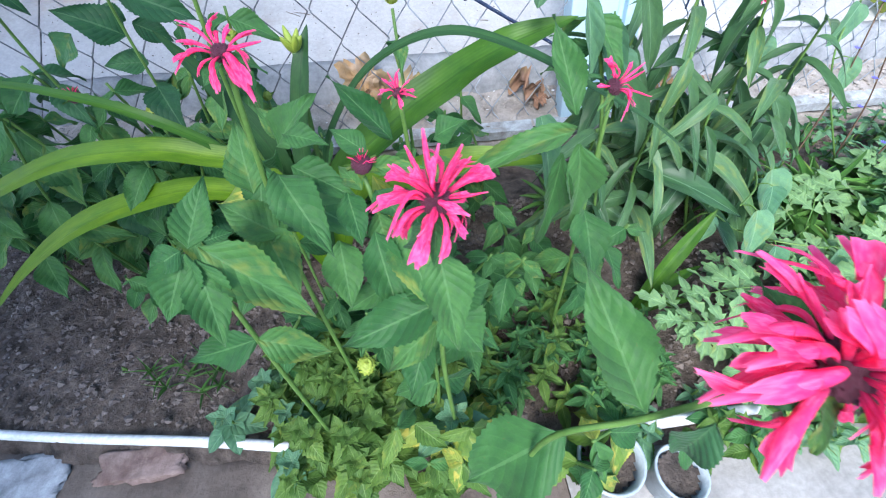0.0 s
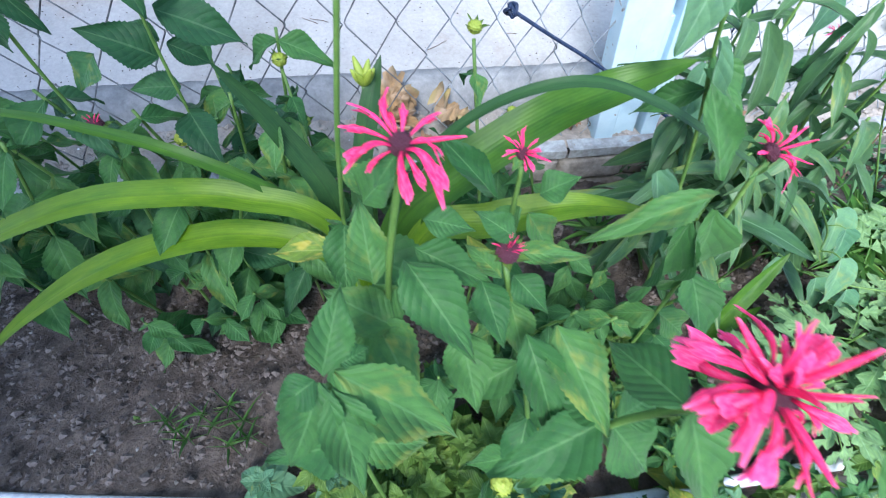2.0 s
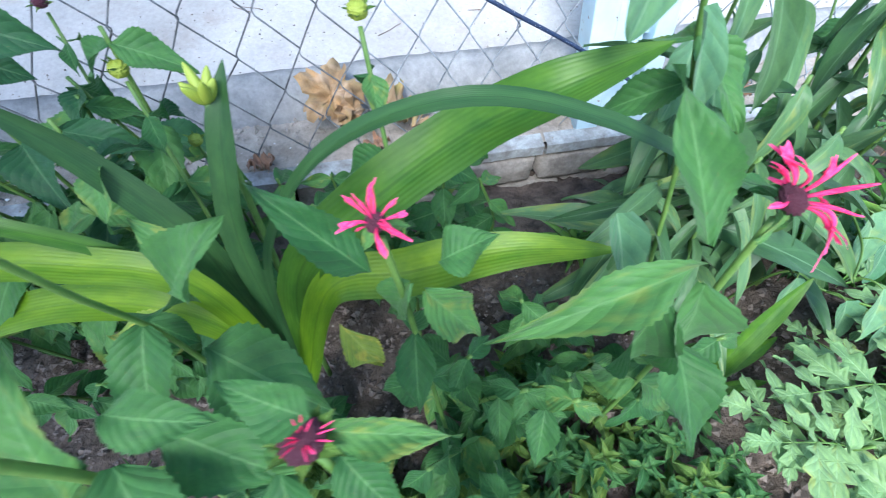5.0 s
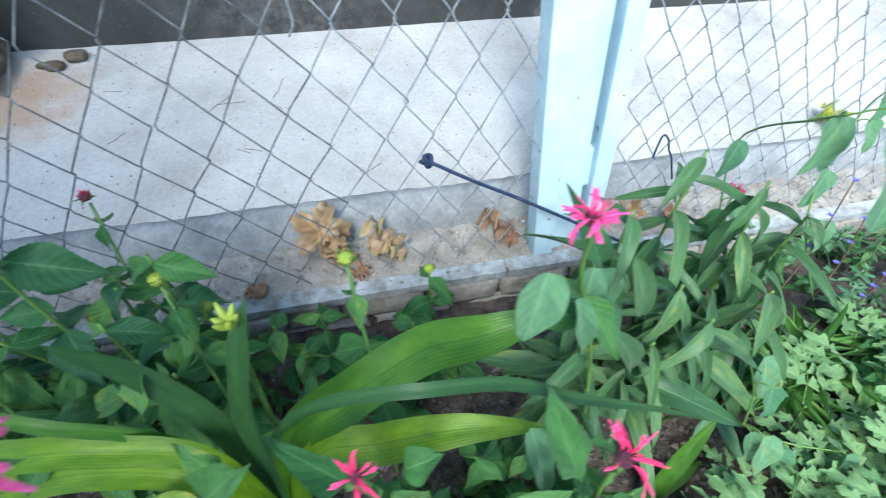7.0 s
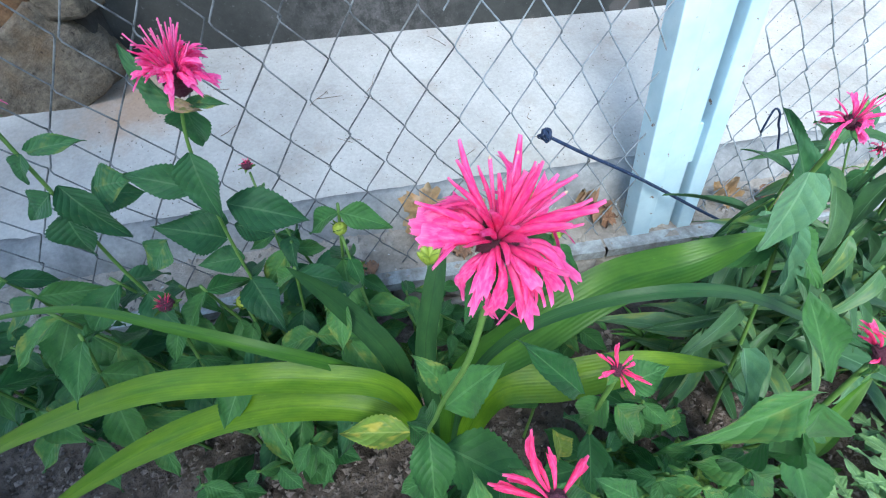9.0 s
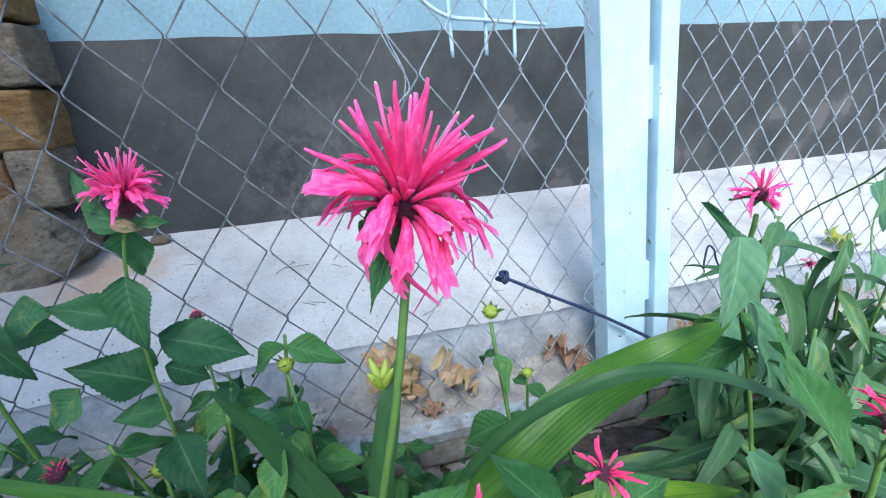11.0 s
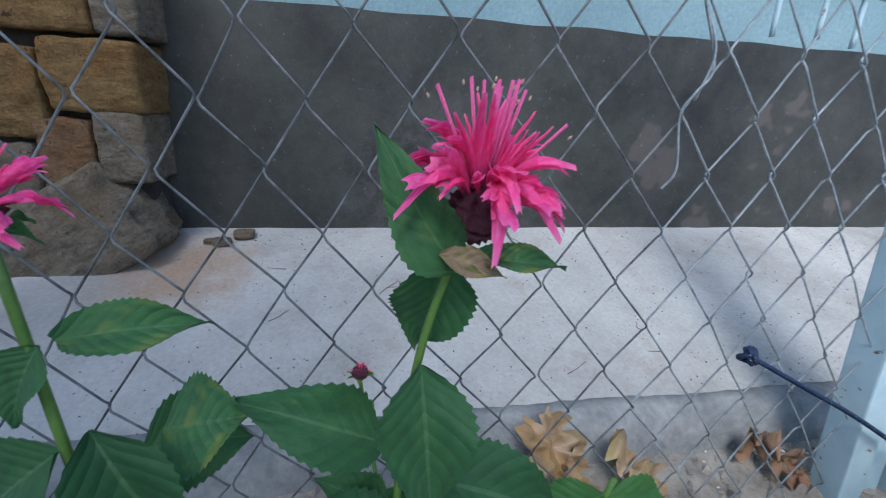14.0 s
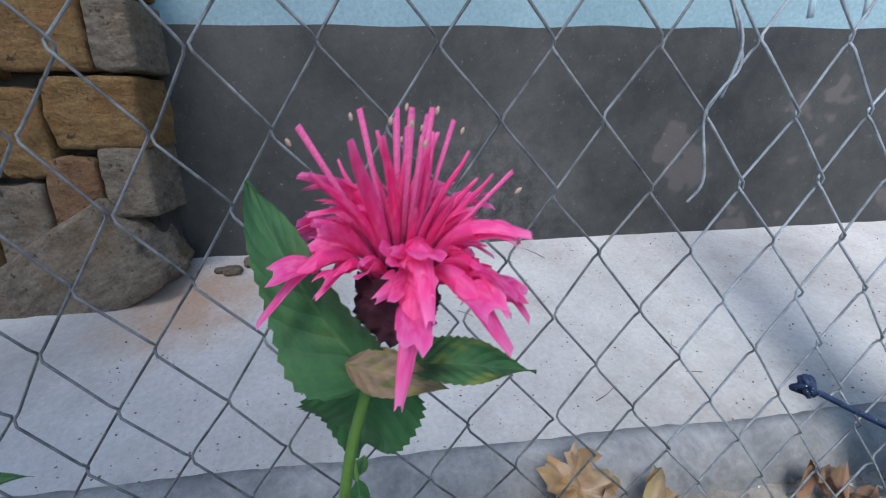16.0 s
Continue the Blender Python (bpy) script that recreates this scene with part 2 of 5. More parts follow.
def post_material():
    """Pale blue oil paint with drips, grime and chips down to rusty steel."""
    m = Nodes("pale_blue_post_paint")
    base = m.ramp(m.noise(22.0), (0.3, (0.4, 0.57, 0.67)), (0.7, (0.55, 0.71, 0.8)))
    grime = m.ramp(m.noise(7.0, 5.0, 0.7), (0.5, (0, 0, 0)), (0.75, (0.4, 0.4, 0.4)))
    base = m.mix(grime, base, (0.36, 0.4, 0.4))
    chip = m.ramp(m.noise(58.0, 4.0, 0.6), (0.68, (0, 0, 0)), (0.71, (1, 1, 1)))
    m.colour(m.mix(chip, base, (0.2, 0.13, 0.1)))
    m.rough(0.5, 0.0, 0.4)
    m.bump(m.math("ADD", m.noise(200.0, 5.0, 0.7), m.math("MULTIPLY", chip, -1.5)), 0.25, 0.0008)
    return m.mat


POST_PAINT = post_material()
GALVANISED = plain("galvanised_wire", (0.06, 0.063, 0.068), (0.27, 0.28, 0.29), 0.62, 60, 420, 0.9, 0.0006, 0.2)
LIGHT_WIRE = plain("pale_wire", (0.16, 0.18, 0.2), (0.42, 0.46, 0.5), 0.62, 60, 420, 0.9, 0.0006, 0.2)
RUBBLE = plain("rubble_mortar", (0.24, 0.21, 0.18), (0.42, 0.38, 0.34), 0.95, 30, 200, 0.9, 0.003)
BLOCK = plain("pale_foundation_block", (0.19, 0.17, 0.15), (0.4, 0.37, 0.335), 0.95, 45, 220, 0.9, 0.002)
TRIM = plain("flaking_trim_paint", (0.16, 0.15, 0.14), (0.42, 0.46, 0.48), 0.85, 45, 220, 0.7, 0.0015)
SANDSTONE = stone_material("ochre_sandstone", (0.1, 0.055, 0.02), (0.27, 0.17, 0.075), (0.2, 0.09, 0.028))
PINKSTONE = stone_material("rosy_sandstone", (0.1, 0.056, 0.03), (0.25, 0.15, 0.083), (0.2, 0.09, 0.036))
GREYSTONE = stone_material("grey_brown_stone", (0.072, 0.06, 0.047), (0.25, 0.205, 0.155), (0.17, 0.11, 0.06))
MORTAR = plain("dark_mortar", (0.025, 0.022, 0.02), (0.06, 0.054, 0.048), 0.95, 30, 200, 0.6, 0.002)


def rope_material():
    """Navy braided cord with pale flecks."""
    m = Nodes("navy_rope")
    base = m.ramp(m.noise(200.0), (0.3, (0.006, 0.013, 0.04)), (0.7, (0.018, 0.04, 0.1)))
    fleck = m.ramp(m.noise(700.0, 1.0, 0.4), (0.7, (0, 0, 0)), (0.74, (0.8, 0.8, 0.8)))
    m.colour(m.mix(fleck, base, (0.55, 0.58, 0.62)))
    m.rough(0.6, 0.0, 0.4)
    m.bump(m.noise(700.0), 0.5, 0.0006)
    return m.mat


ROPE = rope_material()
STRIP = plain("white_edging_plastic", (0.6, 0.61, 0.62), (0.78, 0.79, 0.8), 0.5, 20, 160, 0.2, 0.0005)
BRICK = plain("worn_pinkish_brick", (0.13, 0.08, 0.065), (0.3, 0.22, 0.19), 0.95, 40, 180, 0.8, 0.003)
DRYLEAF = leaf_material("dry_leaf", (0.26, 0.16, 0.085), (0.4, 0.27, 0.16), (0.2, 0.12, 0.06), 0.85, 5, 0.15, 0.08, (0.5, 0.36, 0.24))
BROWNLEAF = leaf_material("brown_dry_leaf", (0.22, 0.12, 0.08), (0.34, 0.2, 0.14), (0.18, 0.1, 0.06), 0.8, 5, 0.2, 0.1)
FLAKE = plain("dirty_concrete_flake", (0.15, 0.16, 0.17), (0.38, 0.4, 0.42), 0.9, 45, 220, 0.7, 0.002)
POT = plain("grey_pot_plastic", (0.28, 0.33, 0.36), (0.38, 0.43, 0.46), 0.35, 20, 160, 0.1, 0.0005)

BALM_LEAF = leaf_material("bee_balm_leaf", (0.026, 0.11, 0.03), (0.07, 0.19, 0.05), (0.12, 0.26, 0.09))
FADED_BRACT = leaf_material("faded_bract", (0.12, 0.07, 0.05), (0.3, 0.21, 0.15), (0.34, 0.28, 0.2), 0.6, 7, 0.25, 0.3, (0.14, 0.15, 0.05))
BALM_DARK = leaf_material("deep_green_leaf", (0.02, 0.086, 0.034), (0.055, 0.165, 0.064), (0.1, 0.2, 0.09))
YELLOWING = leaf_material("yellowing_leaf", (0.13, 0.24, 0.03), (0.3, 0.36, 0.06), (0.4, 0.45, 0.12), 0.5, 8, 0.4, 0.35, (0.45, 0.4, 0.06))
PALE_LEAF = leaf_material("pale_green_leaf", (0.058, 0.135, 0.02), (0.11, 0.205, 0.034), (0.22, 0.33, 0.1), 0.5)
LANCE_LEAF = leaf_material("lance_leaf", (0.032, 0.095, 0.036), (0.09, 0.19, 0.08), (0.16, 0.28, 0.15), 0.35, 3)
HEART_LEAF = leaf_material("bindweed_leaf", (0.07, 0.185, 0.1), (0.13, 0.27, 0.145), (0.24, 0.4, 0.23), 0.45, 6)
TOMATO_LEAF = leaf_material("tomato_leaf", (0.12, 0.24, 0.095), (0.2, 0.34, 0.15), (0.28, 0.44, 0.22), 0.5, 6)
GRASS_LEAF = leaf_material("grass_leaf", (0.07, 0.2, 0.04), (0.13, 0.3, 0.06), (0.2, 0.36, 0.1), 0.45, 2)
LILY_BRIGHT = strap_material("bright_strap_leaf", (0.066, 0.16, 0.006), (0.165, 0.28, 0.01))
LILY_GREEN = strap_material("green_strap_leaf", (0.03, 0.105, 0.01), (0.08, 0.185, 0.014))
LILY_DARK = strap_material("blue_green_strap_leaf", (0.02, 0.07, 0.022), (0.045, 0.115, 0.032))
STEM = plain("green_stem", (0.065, 0.15, 0.03), (0.125, 0.225, 0.05), 0.5, 40, 300, 0.2, 0.0004)
WOODY = plain("brown_stem", (0.1, 0.06, 0.04), (0.2, 0.13, 0.08), 0.8, 60, 300, 0.5, 0.0006)
PETAL = petal_material("pink_petal", (0.92, 0.04, 0.28), (0.97, 0.1, 0.4), (1.0, 0.36, 0.66))
PETAL_RED = petal_material("crimson_petal", (0.88, 0.028, 0.17), (0.97, 0.06, 0.27), (1.0, 0.28, 0.52))
CALYX = plain("maroon_calyx", (0.1, 0.025, 0.05), (0.26, 0.08, 0.13), 0.6, 300, 900, 0.9, 0.002)
PALE_BUD = plain("yellow_green_bud", (0.2, 0.28, 0.03), (0.34, 0.4, 0.06), 0.5, 60, 300, 0.2, 0.0005)
ANTHER = plain("cream_anther", (0.42, 0.3, 0.2), (0.62, 0.48, 0.36), 0.7, 60, 300, 0.2, 0.0004)
BLUE_PETAL = petal_material("violet_blue_petal", (0.12, 0.12, 0.5), (0.2, 0.2, 0.65), (0.4, 0.4, 0.8))

# ---------------------------------------------------------------- builders


def finish(bm, name, material, smooth=True):
    me = bpy.data.meshes.new(name)
    bm.normal_update()
    bm.to_mesh(me)
    bm.free()
    for p in me.polygons:
        p.use_smooth = smooth
    me.materials.append(material)
    return me


def part(name, mesh, parent=None, m=None, label=""):
    """Links a mesh as one object, under a thing or a part."""
    ob = new(name, mesh)
    if parent:
        ob.parent = parent
    if m is not None:
        ob.matrix_local = m
    return tagged(ob, label) if label else ob


def thing(name, label, category, at=(0, 0, 0), group="", kind=""):
    ob = new(name)
    ob.location = at
    ob.empty_display_size = 0.01
    return tagged(ob, label, category, group, kind)


def box(bm, x0, x1, y0, y1, z0, z1, bevel=0.0, segments=2):
    made = bmesh.ops.create_cube(bm, size=1.0)["verts"]
    for v in made:
        v.co = Vector((x0 + (v.co.x + 0.5) * (x1 - x0), y0 + (v.co.y + 0.5) * (y1 - y0), z0 + (v.co.z + 0.5) * (z1 - z0)))
    if bevel:
        edges = list({e for v in made for e in v.link_edges})
        bmesh.ops.bevel(bm, geom=edges, offset=bevel, segments=segments, affect="EDGES", profile=0.6)


def slab(name, bounds, material, label, category, bevel=0.004):
    bm = bmesh.new()
    box(bm, *bounds, bevel)
    return tagged(new(name, finish(bm, name, material, False)), label, category, kind="structure")


def spline(points, count):
    """Catmull-Rom through the points."""
    pts = [Vector(p) for p in points]
    pts = [2 * pts[0] - pts[1], *pts, 2 * pts[-1] - pts[-2]]
    out, spans = [], len(pts) - 3
    for i in range(count + 1):
        s = i / count * spans
        k = min(int(s), spans - 1)
        u = s - k
        a, b, c, d = pts[k:k + 4]
        out.append(0.5 * (2 * b + (c - a) * u + (2 * a - 5 * b + 4 * c - d) * u * u + (3 * b - a - 3 * c + d) * u ** 3))
    return out


def tube(bm, line, radius, sides=6, taper=1.0):
    """A tube along a line of points; the radius narrows to radius * taper."""
    rings, n = [], len(line)
    side = None
    for i, p in enumerate(line):
        ahead = (line[min(i + 1, n - 1)] - line[max(i - 1, 0)]).normalized()
        if side is None:
            side = ahead.orthogonal().normalized()
        side = (side - ahead * side.dot(ahead)).normalized()
        up = ahead.cross(side)
        r = radius * (1 + (taper - 1) * i / (n - 1))
        rings.append([bm.verts.new(p + r * (math.cos(a) * side + math.sin(a) * up)) for a in (2 * math.pi * k / sides for k in range(sides))])
    for a, b in zip(rings, rings[1:]):
        for k in range(sides):
            bm.faces.new((a[k], a[(k + 1) % sides], b[(k + 1) % sides], b[k]))
    bm.faces.new(rings[0][::-1])
    bm.faces.new(rings[-1])


def tube_mesh(name, points, radius, material, sides=6, count=16, taper=1.0):
    bm = bmesh.new()
    tube(bm, spline(points, count), radius, sides, taper)
    return finish(bm, name, material)


def blade(name, material, outline, seed, rows=16, cols=4, teeth=0.0, fold=0.18, curl=0.25, ripple=0.03, twist=0.0):
    """A leaf of length 1 along y and greatest width 1, with its midrib in a fold; outline(s) gives the half width along it."""
    rnd = random.Random(seed)
    bm = bmesh.new()
    uv = bm.loops.layers.uv.new("uv")
    grid, ph = [], rnd.random() * 6
    for i in range(rows + 1):
        s = i / rows
        half = outline(s)
        ring = []
        for j in range(-cols, cols + 1):
            e = j / cols
            w = half * e
            if teeth and abs(e) == 1:
                w *= 1 + (teeth if i % 2 else -teeth)
            y = s + (teeth * 0.25 / rows * 8 if teeth and abs(e) == 1 and i % 2 else 0) * 0.3
            z = fold * abs(w) - curl * s * s + ripple * math.sin(9 * s + ph + 2 * e) * abs(e) + 0.012 * math.sin(40 * s + 3 * abs(e)) * abs(e) * (1 - abs(e))
            x = w * (1 - 0.1 * abs(e)) + twist * s * s
            ring.append((bm.verts.new((x, y, z)), (0.5 + 0.5 * e, s)))
        grid.append(ring)
    for a, b in zip(grid, grid[1:]):
        for k in range(2 * cols):
            corner = (a[k], a[k + 1], b[k + 1], b[k])
            f = bm.faces.new([c[0] for c in corner])
            for loop, c in zip(f.loops, corner):
                loop[uv].uv = c[1]
    return finish(bm, name, material)


def ovate(s, fat=0.36, sharp=1.15):
    """Widest at fat of the length, with a drawn-out tip."""
    if s < fat:
        return 0.5 * max(0.03, math.sin(math.pi / 2 * s / fat)) ** 0.8
    return 0.5 * max(0.0, math.cos(math.pi / 2 * ((s - fat) / (1 - fat)) ** 0.9)) ** sharp


def lance(s):
    return 0.5 * max(0.02, math.sin(math.pi * min(1, s ** 0.75))) ** 0.85 if s < 1 else 0.0


def heart(s):
    return 0.5 * (max(0.0, 1 - ((s - 0.2) / 0.8) ** 2) ** 0.75 if s > 0.2 else 0.55 + 0.45 * math.sin(math.pi / 2 * s / 0.2)) if s < 1 else 0.0


def lobed(s):
    """Pointed lobes that sweep towards the tip."""
    return ovate(s, 0.36, 0.75) * (0.38 + 0.78 * ((3.4 * s + 0.1) % 1.0))


def set_leaf(mesh, parent, base, tip, width, up=(0, 0, 1), lean=0.0, name="leaf", label=""):
    """Hangs a leaf mesh from base towards tip, facing up."""
    base, tip = Vector(base), Vector(tip)
    along = tip - base
    size = along.length
    y = along.normalized()
    up = Vector(up)
    x = y.cross(up)
    if x.length < 0.05:
        x = y.cross(Vector((0.3, -1, 0.2)))
    x.normalize()
    z = x.cross(y)
    turn = Matrix((x, y, z)).transposed().to_4x4() @ Matrix.Rotation(lean, 4, "Y")
    m = Matrix.Translation(base - Vector(parent.location if parent else (0, 0, 0))) @ turn @ Matrix.Diagonal((width, size, size, 1))
    return part(name, mesh, parent, m, label)


def strap_mesh(name, points, width, material, up=(0, 0, 1), fold=0.25, base_width=0.5, count=28, tipped=True, seed=0):
    """A long strap of a leaf along a spline, folded along its keel and narrowing to the tip."""
    line = spline(points, count)
    bm = bmesh.new()
    uv = bm.loops.layers.uv.new("uv")
    rows, n, ph = [], len(line), seed * 1.7
    for i, p in enumerate(line):
        s = i / (n - 1)
        ahead = (line[min(i + 1, n - 1)] - line[max(i - 1, 0)]).normalized()
        x = ahead.cross(Vector(up))
        x = x.normalized() if x.length > 0.05 else Vector((1, 0, 0))
        z = x.cross(ahead)
        grow = base_width + (1 - base_width) * min(1, s / 0.35)
        end = max(0.0, 1 - max(0, (s - 0.55) / 0.45) ** 1.7) ** 0.8 if tipped else 1
        half = 0.5 * width * grow * end * (1 + 0.04 * math.sin(11 * s + ph))
        row = []
        for e in (-1, -0.66, -0.33, 0, 0.33, 0.66, 1):
            row.append((bm.verts.new(p + x * half * e + z * (fold * half * abs(e) - 0.06 * half * e * e + 0.05 * half * math.sin(14 * s + 3 * e + ph))), (0.5 + 0.5 * e, s * 4)))
        rows.append(row)
    for a, b in zip(rows, rows[1:]):
        for k in range(6):
            corner = (a[k], a[k + 1], b[k + 1], b[k])
            f = bm.faces.new([c[0] for c in corner])
            for loop, c in zip(f.loops, corner):
                loop[uv].uv = c[1]
    return finish(bm, name, material)


def rock(name, size, material, seed, cuts=5, rough=0.06, roundness=0.35):
    """A weathered block: a cube pulled towards a rounded form and roughened."""
    bm = bmesh.new()
    bmesh.ops.create_cube(bm, size=1.0)
    bmesh.ops.subdivide_edges(bm, edges=bm.edges[:], cuts=cuts, use_grid_fill=True)
    off = Vector((seed * 3.1, seed * 1.7, seed * 0.9))
    for v in bm.verts:
        c = v.co * 2
        ball = c.normalized() * max(abs(k) for k in c) if c.length else c
        edge = sum(abs(k) > 0.98 for k in c)
        c = c.lerp(ball, roundness * (0.3 + 0.25 * max(0, edge - 1)))
        d = noise.fractal(c * 1.6 + off, 0.7, 2.1, 6) * rough * 1.1 + noise.noise(c * 0.7 + off) * rough
        c = c + c.normalized() * d
        v.co = Vector((c.x * size[0] / 2, c.y * size[1] / 2, c.z * size[2] / 2))
    return finish(bm, name, material)


# ---------------------------------------------------------------- ground, path and house


def soil_z(x, y=-0.3):
    """The bed rises gently along the fence and sinks towards the ledge."""
    top = max(-0.15, min(-0.02, -0.064 + 0.127 * x))
    return top + (min(top, -0.105) - top) * max(0.0, min(1.0, (y + 0.23) / 0.15))


def strip_y(x):
    """The edging runs a little askew to the fence."""
    return -0.51 - 0.2 * min(0.0, x + 0.04)


def bed(x, y):
    """Plan coordinates of the bed, which lies askew to the fence like its edging."""
    return 0.934 * x + 0.082 * y - 0.02, -0.134 * x + 0.835 * y - 0.121


def uneven(name, x0, x1, y0, y1, nx, ny, height, material):
    bm = bmesh.new()
    uv_rows = [[bm.verts.new((x0 + (x1 - x0) * i / nx, y0 + (y1 - y0) * j / ny, height(x0 + (x1 - x0) * i / nx, y0 + (y1 - y0) * j / ny))) for i in range(nx + 1)] for j in range(ny + 1)]
    for a, b in zip(uv_rows, uv_rows[1:]):
        for i in range(nx):
            bm.faces.new((a[i], a[i + 1], b[i + 1], b[i]))
    return finish(bm, name, material)


def soil_height(x, y):
    v = Vector((x, y, 0))
    h = 0.012 * noise.noise(v * 7) + 0.008 * noise.fractal(v * 22, 0.8, 2.0, 4) + 0.006 * abs(noise.noise(v * 60)) + 0.003 * noise.noise(v * 130)
    return soil_z(x, y) + h - 0.03 * max(0.0, min(1.0, (strip_y(x) - 0.005 - y) / 0.03))


ground = tagged(new("ground", uneven("ground", -1.5, 1.5, -0.75, -0.03, 500, 125, soil_height, SOIL)), "dark brown crumbly garden soil in the flower bed", "soil", kind="structure")
bm = bmesh.new()
box(bm, -40, 40, -40, 40, -0.40, -0.21)
tagged(new("ground", finish(bm, "ground", SOIL, False)), "dark bare earth around the garden bed", "soil", kind="structure")


def path_height(x, y):
    v = Vector((x, y, 2.0))
    return soil_z(x) - 0.008 + 0.004 * noise.noise(v * 12) + 0.002 * noise.fractal(v * 50, 0.8, 2.0, 3) - 0.04 * max(0.0, min(1.0, (y - strip_y(x) + 0.01) / 0.02))


tagged(new("path", uneven("path", -1.5, 0.02, -1.6, -0.3, 140, 130, lambda x, y: path_height(x, y) - 0.004, plain("soiled_path", (0.06, 0.046, 0.037), (0.19, 0.155, 0.13), 0.95, 14, 150, 0.7, 0.003))), "soil-stained old concrete path beside the bed", "path", kind="structure")
tagged(new("path", uneven("path", 0.02, 1.5, -1.6, -0.42, 140, 120, path_height, PATH_CONCRETE)), "pale rough concrete path beside the bed", "path", kind="structure")

edging = tagged(new("edging_strip", tube_mesh("edging_strip", [(x, strip_y(x), soil_z(x) + 0.011) for x in (-1.2, -0.6, -0.34, -0.1, 0.15, 0.45, 0.8)], 0.0055, STRIP, 8, 60)), "white plastic edging strip between bed and path", "garden edging")

# ledge under the fence, its flaking trim and the foundation blocks
def ledge_height(x, y):
    v = Vector((x, y, 5.0))
    return -0.034 + 0.1 * max(0.0, y + 0.05) + 0.005 * noise.fractal(v * 30, 0.8, 2.0, 4)


tagged(new("ledge", uneven("ledge", -1.5, 1.5, -0.058, 0.065, 300, 18, ledge_height, RUBBLE)), "rough mortar ledge with rubble under the fence", "ledge", kind="structure")
foundation = slab("foundation", (-1.5, 1.5, -0.046, 0.35, -0.25, -0.058), MORTAR, "mortared foundation of pale blocks under the fence", "foundation", 0.0)
rnd = random.Random(12)
x = -0.95
while x < 0.95:
    w = rnd.uniform(0.07, 0.16)
    for z0, z1 in ((-0.096, -0.054), (-0.148, -0.1)):
        block = rock("block", (w - 0.006, 0.03, z1 - z0), BLOCK, rnd.randint(0, 99), 6, 0.11, 0.35)
        part("block", block, foundation, Matrix.Translation((x + w / 2 + (0.04 if z0 < -0.11 else 0), -0.048 + rnd.uniform(-0.004, 0.003), (z0 + z1) / 2)))
    x += w


def trim_mesh(x0, x1):
    """A thin painted strip with a chipped front edge."""
    bm = bmesh.new()
    n, rows = 60, []
    for i in range(n + 1):
        x = x0 + (x1 - x0) * i / n
        chip = 0.004 * max(0.0, noise.noise(Vector((x * 35, 1, 0)))) + 0.0015 * noise.noise(Vector((x * 120, 4, 0)))
        rows.append([bm.verts.new(p) for p in ((x, -0.05, -0.052), (x, -0.065 + chip, -0.048), (x, -0.065 + chip, -0.034 - chip * 0.3), (x, -0.044, -0.03))])
    for a, b in zip(rows, rows[1:]):
        for k in range(3):
            bm.faces.new((a[k], b[k], b[k + 1], a[k + 1]))
    return finish(bm, "trim", TRIM, False)


for x0, x1 in ((-1.2, -0.42), (-0.416, 0.11), (0.114, 1.2)):
    tagged(new("trim", trim_mesh(x0, x1)), "flaking pale blue painted strip along the ledge", "trim", kind="structure")

APRON_Y, APRON_Z, WALL_Y, BASE_Z, BAND_Z = 0.055, 0.012, 0.46, 0.125, 0.48


def apron_z(y):
    return APRON_Z + (BASE_Z - APRON_Z) * (y - APRON_Y) / (WALL_Y - APRON_Y)


def apron_mesh():
    bm = bmesh.new()
    nx, rows = 120, []
    profile = [(APRON_Y + 0.012, -0.07), (APRON_Y + 0.002, -0.04), (APRON_Y, 0.0), (APRON_Y + 0.006, 0.011)]
    profile += [(APRON_Y + 0.006 + (WALL_Y + 0.02 - APRON_Y) * k / 14, apron_z(APRON_Y + 0.006 + (WALL_Y + 0.02 - APRON_Y) * k / 14)) for k in range(1, 15)]
    for y, z in profile:
        rows.append([bm.verts.new((x, y + 0.004 * noise.noise(Vector((x * 9, z * 20, 1))) * (z < APRON_Z), z + 0.0016 * noise.fractal(Vector((x * 14, y * 14, 3)), 0.8, 2.0, 3))) for x in (-2.0 + 4.0 * i / nx for i in range(nx + 1))])
    for a, b in zip(rows, rows[1:]):
        for i in range(nx):
            bm.faces.new((a[i], a[i + 1], b[i + 1], b[i]))
    return finish(bm, "apron", CONCRETE)


tagged(new("apron", apron_mesh()), "pale grey sloping concrete apron along the house wall", "concrete apron", kind="structure")


def apron_foot():
    """A grey skim coat along the foot of the apron, with a wavering upper edge and cracks across it."""
    bm = bmesh.new()
    nx, rows = 400, []
    for i in range(nx + 1):
        x = -1.2 + 2.4 * i / nx
        edge = 0.007 * noise.noise(Vector((x * 5, 0, 7))) + 0.002 * noise.noise(Vector((x * 45, 0, 2)))
        row = []
        for y, z in ((0.026, -0.055), (0.037, -0.02), (0.046, 0.0), (0.057, 0.013), (0.071, 0.0195), (0.084, 0.0215), (0.086, 0.0165)):
            k = max(0.0, (y - 0.045) / 0.041)
            crack = 0.003 * max(0.0, noise.noise(Vector((x * 30, y * 220, 5))) - 0.25)
            row.append(bm.verts.new((x, y + edge * k, z + 0.279 * edge * k - crack + 0.0012 * noise.noise(Vector((x * 60, y * 60, 9))))))
        rows.append(row)
    for a, b in zip(rows, rows[1:]):
        for k in range(6):
            bm.faces.new((a[k], b[k], b[k + 1], a[k + 1]))
    return finish(bm, "apron_foot", SKIM)


tagged(new("apron_foot", apron_foot()), "grey cracked skim coat along the foot of the apron", "skim coat", kind="structure")


